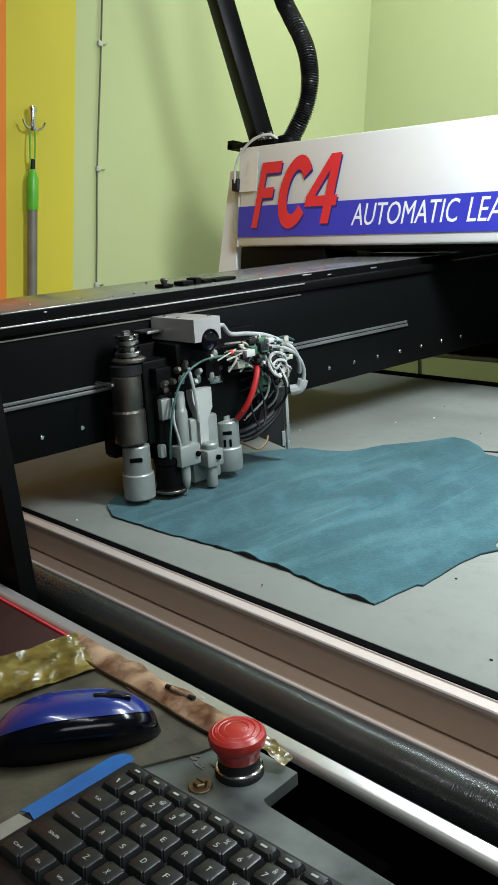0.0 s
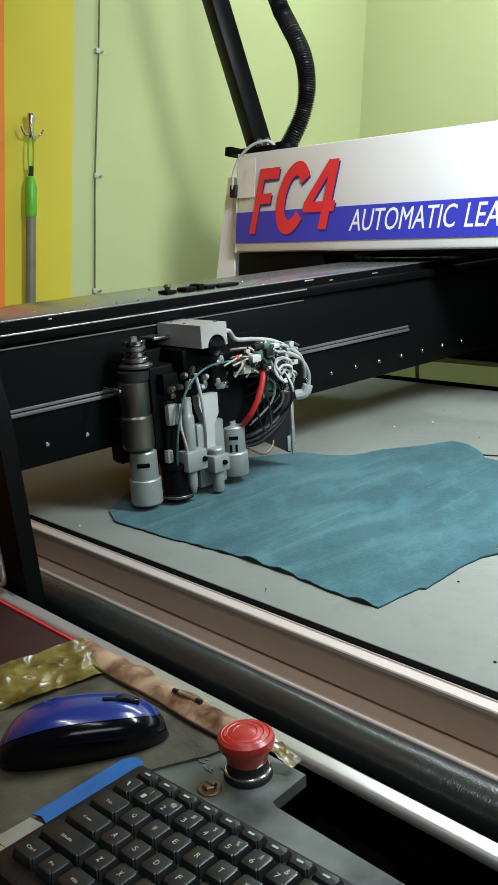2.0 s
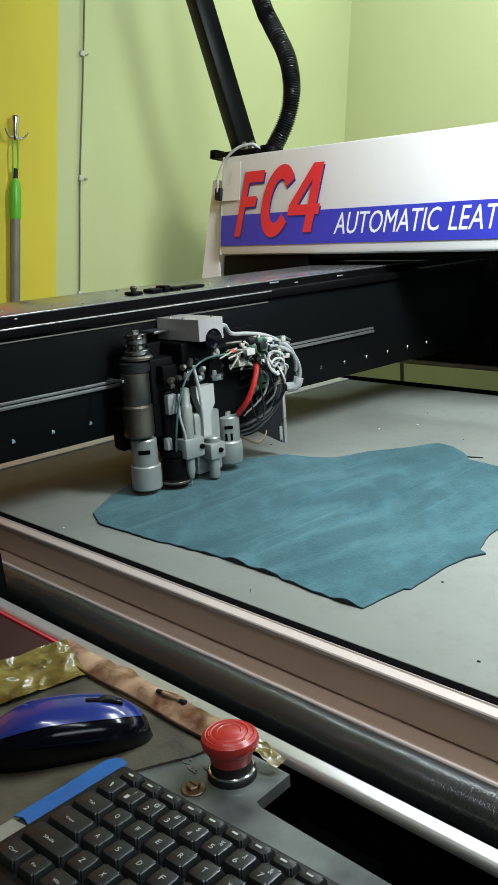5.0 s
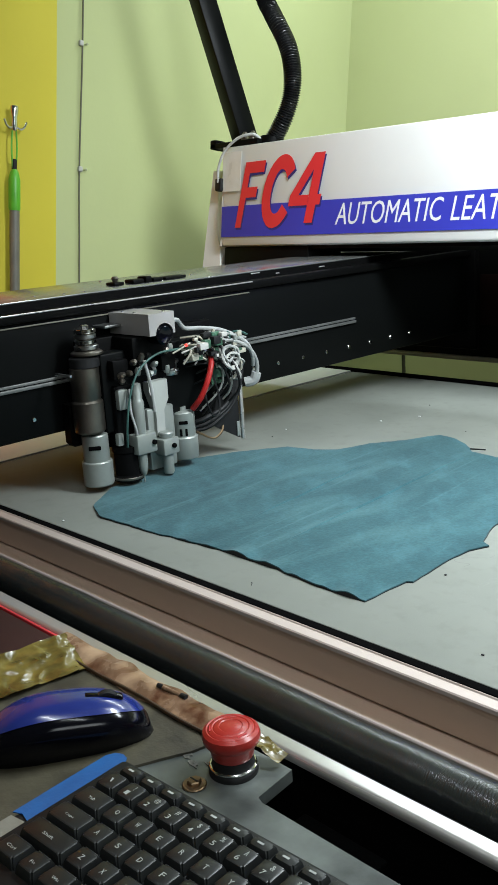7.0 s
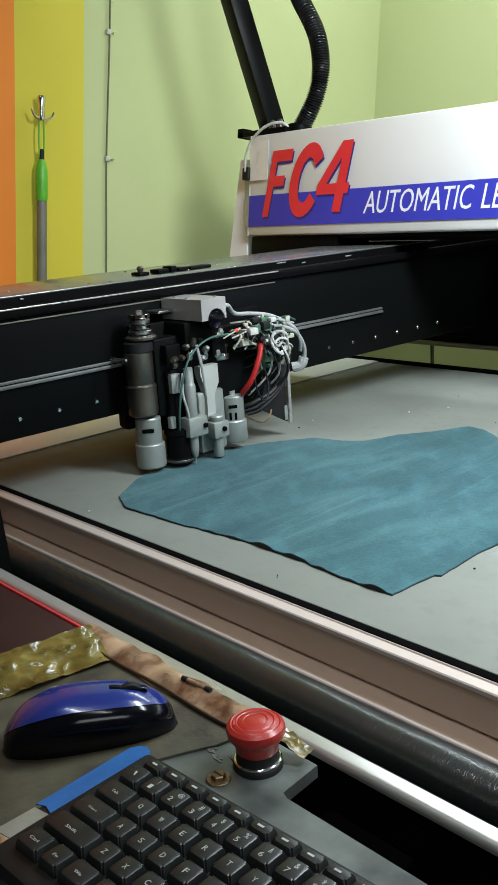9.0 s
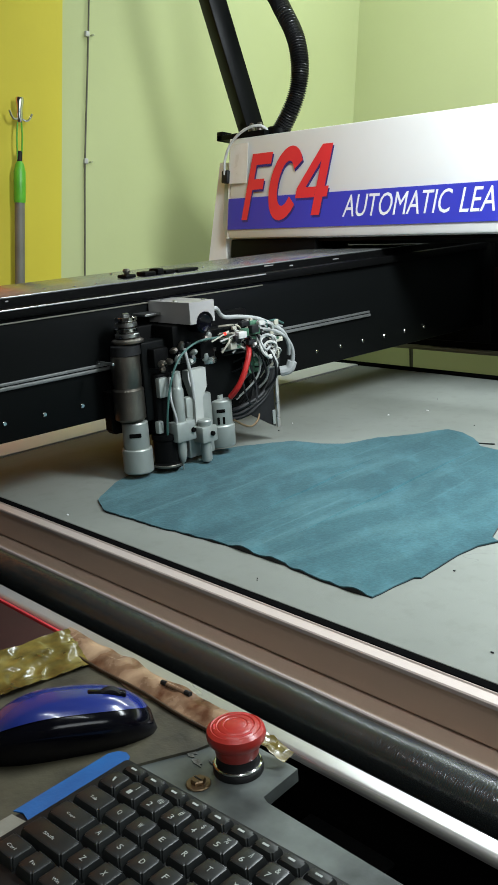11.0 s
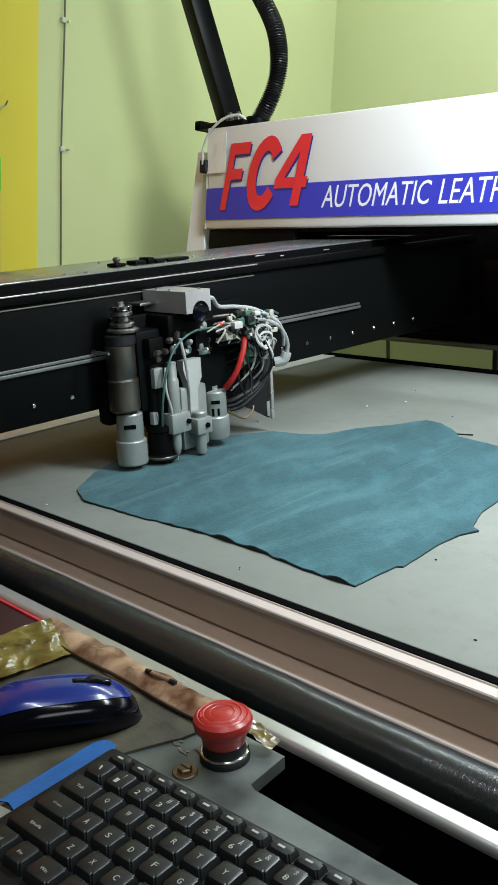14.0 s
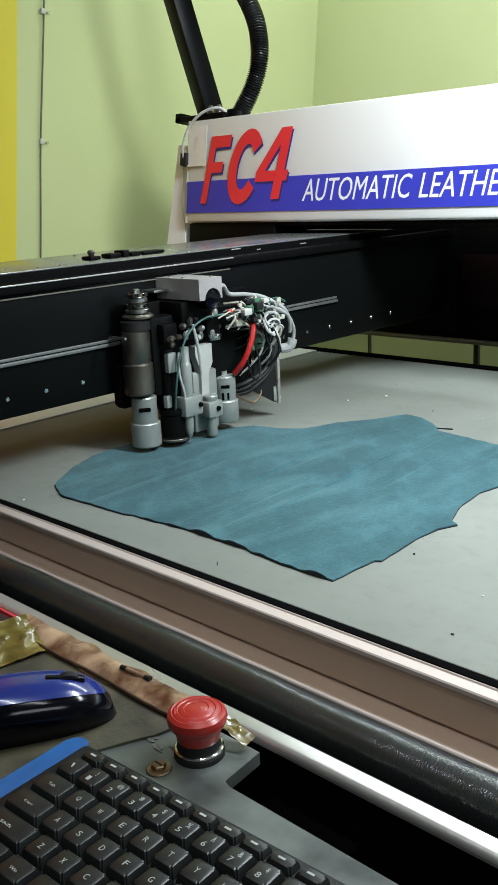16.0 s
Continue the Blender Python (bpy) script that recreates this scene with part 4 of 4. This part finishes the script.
def shelf():
    th = empty("operator_shelf", TILT, "dark scratched steel shelf beside the table edge", "shelf")
    part("sheet", prism(B(), [(-1.1, -.05), (.35, -.05), (.35, .364), (-.366, .364), (-.372, .3665), (-.376, .405), (-1.1, .405)], .890, .900, "z"), MAT["shelf"], th)
    part("support", box(B(), -1.05, .30, .02, .30, .55, .8895, .004), MAT["black"], th)
    part("leg", box(B(), -.9, -.8, .1, .2, -.02, .55, .004), MAT["black"], th)
    part("leg", box(B(), .1, .2, .1, .2, -.02, .55, .004), MAT["black"], th)
    part("lower_plate", box(B(), -.372, -.295, .372, .412, .858, .862, .002), MAT["black"], th)
    rnd = random.Random(21)
    for x, y, r in ((-.452, .3665, .008), (-.437, .3615, .006), (-.470, .3580, .006), (-.484, .3515, .005), (-.427, .3690, .004)):
        ring = [(x + r * rnd.uniform(.5, 1.5) * math.cos(a), y + r * rnd.uniform(.25, .7) * math.sin(a)) for a in [2 * math.pi * k / 11 for k in range(11)]]
        part("glue_residue", prism(B(), ring, .9002, .9007, "z"), MAT["residue"], th, "pale scraped glue residue")
    bp = empty("mouse_board", TILT @ pose(-.60, .33, .9002), "worn grey-brown board under the mouse with a torn edge", "mouse board")
    out = [(-.35, -.20), (.125, -.20), (.131, -.03), (.133, -.002), (.142, .019), (.147, .030), (.152, .039), (.156, .057), (.12, .070), (-.35, .070)]
    part("board", prism(B(), out, 0, .0022, "z"), MAT["pad"], bp)
    # brown tape along the rail
    bt = B()
    n = 60
    rows = []
    for i in range(n + 1):
        x = -.085 + .26 * i / n
        row = []
        for j in range(6):
            y = .060 + (.024 + .004 * noise.noise(Vector((x * 30, 3, 5)))) * j / 5
            z = .003 + .0065 * min(1, j / 3) + .0015 * noise.noise(Vector((x * 60, y * 90, 1)))
            row.append(bt.verts.new((x, y + .002 * noise.noise(Vector((x * 40, 0, j))), z)))
        rows.append(row)
    for a, b in zip(rows, rows[1:]):
        for j in range(5):
            bt.faces.new((a[j], a[j + 1], b[j + 1], b[j]))
    part("tape_strip", bt, MAT["browntape"], bp, "wrinkled translucent brown packing tape")
    part("tape_fold", tube(B(), [(-.06, .0615, .0045), (.0, .0605, .0045), (.06, .0615, .0048), (.11, .0600, .0042), (.150, .0610, .0045)], .0016, 6), MAT["darkfold"], bp, "dark brown folded tape edge")
    # crumpled yellow tape folded up along the board's end
    yt = B()
    rows = []
    for i in range(56):
        row = []
        for j in range(28):
            u, v = i / 55, j / 27
            k = .5 * noise.noise(Vector((u * 3, v * 2, 7))) + 1.5 * (.55 - abs(noise.noise(Vector((u * 5.5, v * 2.2 + u * 2, 3))))) + .5 * abs(noise.noise(Vector((u * 12, v * 5, 5))))
            x = -.096 + .056 * v + .022 * u + .004 * k
            y = -.062 + .136 * u - .012 * v + .004 * noise.noise(Vector((u * 9, v * 9, 1)))
            row.append(yt.verts.new((x, y, .0030 + .011 * (1 - v) ** 1.2 + .0045 * abs(k))))
        rows.append(row)
    for a, b in zip(rows, rows[1:]):
        for j in range(27):
            yt.faces.new((a[j], a[j + 1], b[j + 1], b[j]))
    part("tape_wad", yt, MAT["yellowtape"], bp, "crumpled shiny yellow adhesive tape")
    pen = empty("pen_marks", TILT @ pose(-.505, .4085, .9110, 0, 0, 4.4), "short dark pen lying on the tape", "pen")
    part("pen_tip", lathe(B(), [(.0022, 0), (.0022, .006)], 10, pose(0, 0, 0, 0, 90)), MAT["rubber"], pen)
    part("pen_cap", lathe(B(), [(.0022, 0), (.0022, .005)], 10, pose(-.028, 0, 0, 0, 90)), MAT["rubber"], pen)
    part("pen_barrel", lathe(B(), [(.0018, 0), (.0018, .022)], 10, pose(-.022, 0, 0, 0, 90)), MAT["browntape"], pen, "brown tinted barrel")
    rb = empty("red_board", TILT @ pose(-.70, .42, .9), "dark red lacquered board with a bright red edge", "board")
    part("panel", box(B(), -.32, .030, -.20, -.016, .000, .006, .002), MAT["redboard"], rb)
    part("edge", box(B(), -.32, .030, -.0155, -.0125, .000, .0075, .001), MAT["redline"], rb, "bright red edge strip")


shelf()


def emergency_button():
    th = empty("emergency_button", TILT @ pose(-.4085, .377, .9) @ Matrix.Scale(.92, 4), "red mushroom emergency stop button on the steel shelf", "button")
    part("base_ring", lathe(B(), [(.0200, 0), (.0200, .0035), (.0192, .005), (.0185, .0055)], 32), MAT["rubber"], th)
    part("chrome_ring", lathe(B(), [(.0188, .0055), (.0194, .006), (.0194, .0072), (.0186, .0078)], 32), MAT["chrome"], th, "thin chrome ring")
    part("stem", lathe(B(), [(.0166, .0148), (.0170, .0155), (.0178, .020), (.0200, .026)], 32), MAT["redplastic"], th)
    part("collar", lathe(B(), [(.0176, .0078), (.0172, .009), (.0166, .0147)], 32), MAT["rubber"], th, "dark metal collar")
    cap = part("cap", lathe(B(), [(.015, .0235), (.0205, .0255), (.0228, .0285), (.0235, .0325), (.0226, .0362), (.0198, .0384), (.0188, .0380), (.0178, .0388), (.0152, .0395), (.0142, .0390), (.0132, .0397), (.0097, .0402), (.0090, .0397), (.008, .0401), (.002, .0403)], 40), MAT["redplastic"], th, "red plastic mushroom cap")
    for a in (20, 140, 260):
        part("arrow", box(B(), -.004, .004, -.0006, .0006, 0, .0008, 0, pose(0, 0, .0386, 0, 0, a) @ pose(0, .0165, 0)), MAT["redline"], cap)
    tp = empty("tape_scrap", TILT @ pose(-.396, .4015, .902, 0, 0, 10) @ Matrix.Scale(.78, 4), "torn scrap of crumpled yellow tape", "tape scrap")
    bm = B()
    rows = []
    for i in range(9):
        row = []
        for j in range(7):
            x, y = -.014 + .030 * i / 8, -.008 + .018 * j / 6
            row.append(bm.verts.new((x, y, .004 + .007 * abs(noise.noise(Vector((x * 90, y * 90, 3)))) + .012 * (1 - i / 8))))
        rows.append(row)
    for a, b in zip(rows, rows[1:]):
        for j in range(6):
            bm.faces.new((a[j], a[j + 1], b[j + 1], b[j]))
    part("scrap", bm, MAT["yellowtape"], tp)
    sc = empty("shelf_screw", TILT @ pose(-.417, .346, .900) @ Matrix.Scale(.85, 4), "brass hexagon screw with washer in the shelf", "screw")
    part("washer", lathe(B(), [(.0105, 0), (.0108, .0008), (.0100, .0016), (.005, .0017)], 24), MAT["brass"], sc)
    part("head", lathe(B(), [(.0062, .0016), (.0064, .002), (.0064, .0045), (.0055, .0055)], 6), MAT["brass"], sc)
    part("slot", box(B(), -.0045, .0045, -.0007, .0007, .0052, .0058), MAT["rubber"], sc)


emergency_button()


def mouse():
    th = empty("computer_mouse", TILT @ pose(-.529, .3115, .9024, 0, 0, 58), "glossy blue and black computer mouse on the board", "mouse")
    L, W, HH = .068, .034, .041

    def shell(bm):
        nu, nv = 36, 18
        grid = []
        for i in range(nu + 1):
            u = -1 + 2 * i / nu
            row = []
            for j in range(nv + 1):
                a = math.pi * j / nv
                w = W * (1 - abs(u) ** 2.7) ** .5 * (1 - .08 * u) + 1e-4
                crown = (1 - abs(u) ** (3.8 if u > 0 else 2.6)) ** .5 * (1 - .10 * u) * (1 - .12 * u * u)
                c, s = math.cos(a), math.sin(a)
                y = w * (abs(c) ** .75) * (1 if c > 0 else -1) * (.62 + .38 * min(1, s / .6) ** .6)
                z = HH * crown * (s ** .8)
                row.append((u * L, y, z))
            grid.append(row)
        vs = [[bm.verts.new(p) for p in r] for r in grid]
        for i in range(nu):
            for j in range(nv):
                bm.faces.new((vs[i][j], vs[i + 1][j], vs[i + 1][j + 1], vs[i][j + 1]))
        return bm
    part("body", shell(B()), MAT["mouseblack"], th, "black lower body")
    bm = B()
    grid = []
    for i in range(41):
        u = -.985 + 1.90 * i / 40
        half = .235 * max(0, 1 - abs((u + .035) / .95) ** 5) ** .5 + .002
        row = []
        for j in range(17):
            a = math.pi * (.455 + half * (2 * j / 16 - 1))
            w = W * (1 - abs(u) ** 2.7) ** .5 * (1 - .08 * u)
            crown = (1 - abs(u) ** (3.8 if u > 0 else 2.6)) ** .5 * (1 - .10 * u) * (1 - .12 * u * u)
            c, s = math.cos(a), math.sin(a)
            row.append(bm.verts.new((u * L, 1.012 * w * abs(c) ** .75 * (1 if c > 0 else -1), 1.015 * HH * crown * s ** .8 + .0003)))
        grid.append(row)
    for p, q in zip(grid, grid[1:]):
        for j in range(16):
            bm.faces.new((p[j], q[j], q[j + 1], p[j + 1]))
    part("shell", bm, MAT["mouseblue"], th, "glossy blue upper shell")
    part("wheel_slot", box(B(), -.015, .015, -.0038, .0038, -.003, .0022, .002, pose(.032, 0, .0365, 0, 10)), MAT["mouseblack"], th)
    part("wheel", lathe(B(), [(.009, -.003), (.010, -.002), (.010, .002), (.009, .003)], 20, pose(.034, 0, .0315, 90)), MAT["rubber"], th)


mouse()


def keyboard():
    th = empty("keyboard", KB, "worn black compact keyboard lying beside the mouse", "keyboard")
    U = .0203
    kw, kd = 15.1 * U + .024, 5.98 * U + .012
    part("deck", box(B(), 0, kw, 0, kd, .002, .0165, .004), MAT["deck"], th)
    cache = {}

    def key_mesh(w, d, h):
        if (w, d, h) not in cache:
            bm = B()
            x, y, ins = w / 2 - .0009, d / 2 - .0009, .0022
            lo = [bm.verts.new(p) for p in ((-x, -y, 0), (x, -y, 0), (x, y, 0), (-x, y, 0))]
            levels = [lo]
            for f, z in ((.25, h * .55), (.85, h * .93), (1.35, h)):
                levels.append([bm.verts.new(p) for p in ((-x + ins * f, -y + ins * f, z), (x - ins * f, -y + ins * f, z), (x - ins * f, y - ins * f * .8, z), (-x + ins * f, y - ins * f * .8, z))])
            for a, b in zip(levels, levels[1:]):
                for k in range(4):
                    bm.faces.new((a[k], a[(k + 1) % 4], b[(k + 1) % 4], b[k]))
            bm.faces.new(levels[-1])
            bmesh.ops.bevel(bm, geom=[e for e in bm.edges if abs(e.verts[0].co.z - e.verts[1].co.z) > 1e-5], offset=.0011, segments=2, affect="EDGES")
            cache[w, d, h] = finish(bm, "key", MAT["key"])
        return cache[w, d, h]

    def add_key(x, y, w, d, h, text="", second=""):
        k = new("key", key_mesh(w, d, h))
        k.parent = th
        k.matrix_basis = pose(x, y, .0165)
        if text:
            size = .0050 if len(text) == 1 else .0034
            wd = .0030 if len(text) == 1 else min(w - .008, .0021 * len(text))
            text_part("legend", text, size, MAT["legend"], k, pose(-.0026 if second else -wd / 2, -.0048 if second else -.0022, h + .0001), width=wd, height=.0040 if len(text) == 1 else .0022, depth=.0001)
        if second:
            text_part("legend", second, .005, MAT["legend"], k, pose(.0006, .001, h + .0001), height=.0042, depth=.0001)

    x0 = .012
    rows = [
        (5.10, [("Esc", 1)] + [("F%d" % k, 1) for k in range(1, 13)] + [("", 1), ("", 1)]),
        (4.25, [("`", 1)] + [(c, 1) for c in "1234567890-="] + [("", 2)]),
        (3.25, [("Tab", 1.5)] + [(c, 1) for c in "QWERTYUIOP[]"] + [("", 1.5)]),
        (2.25, [("Caps", 1.75)] + [(c, 1) for c in "ASDFGHJKL;'"] + [("", 2.25)]),
        (1.25, [("Shift", 2.25)] + [(c, 1) for c in "ZXCVBNM,./"] + [("", 2.75)]),
        (0.25, [("Ctrl", 1.25), ("Fn", 1.0), ("Win", 1.25), ("Alt", 1.25), ("", 5.5), ("Alt", 1.25), ("", 1.25), ("Ctrl", 1.25), ("", 1)]),
    ]
    shifted = dict(zip("1234567890", "!@#$%^&*()"))
    for y, keys in rows:
        x = x0
        for text, w in keys:
            d, h = (U * .62, .0045) if y > 5 else (U, .0075)
            add_key(x + w * U / 2, .008 + (y + (.52 if y > 5 else .5)) * U, w * U, d, h, text if y < 5 else "", shifted.get(text, ""))
            if y > 5 and text:
                k = part("legend_bar", box(B(), x + .007, x + .012, .008 + 5.62 * U - .0008, .008 + 5.62 * U + .0008, .0211, .0213), MAT["legend"], th)
            x += w * U
    tp = empty("edge_tape", KB, "strip of blue and pale tape along the keyboard's end", "tape")
    part("blue_tape", prism(B(), [(-.019, .050), (-.012, .053), (-.0005, .050), (-.0005, .134), (-.004, .1385), (-.010, .1400), (-.016, .1375), (-.0195, .131)], .0112, .0120, "z"), MAT["bluetape"], tp, "blue masking tape")
    part("pale_tape", prism(B(), [(-.018, .018), (-.0005, .020), (-.0005, .0495), (-.017, .0475)], .0112, .0119, "z"), MAT["greytape"], tp, "pale worn tape")
    part("brown_tape", prism(B(), [(-.019, -.02), (-.0005, -.02), (-.0005, .0195), (-.018, .0175)], .0112, .0118, "z"), MAT["browntape"], tp, "brown tape")
    part("tape_core", box(B(), -.016, .0, -.02, .129, .0008, .0110, .002), MAT["deck"], tp)


keyboard()


# ---- what moves ----
HEAD_ROWS = [
    (0, -.953, .772), (.5, -.953, .774), (1, -.950, .775), (1.5, -.950, .775), (2, -.946, .776), (2.5, -.942, .775), (3, -.923, .776), (3.5, -.927, .790), (4, -.954, .842),
    (6.5, -1.026, .833), (7, -1.042, .787), (7.5, -1.048, .762), (8, -1.066, .833), (8.5, -1.046, .836), (9, -1.045, .839), (9.5, -1.039, .837), (10, -1.036, .838),
    (12.5, -1.003, .844), (13, -1.000, .850), (13.5, -1.003, .853), (14, -.997, .846), (14.5, -.940, .857), (15, -.942, .867), (15.5, -.971, .919), (16, -1.006, .922)]


def motions():
    walk(HEAD, [(t, TILT @ pose(x, y, .9)) for t, x, y in HEAD_ROWS])
    walk(GANTRY, [(t, TILT @ pose(x - .072, 0, .9)) for t, x, y in HEAD_ROWS])


motions()
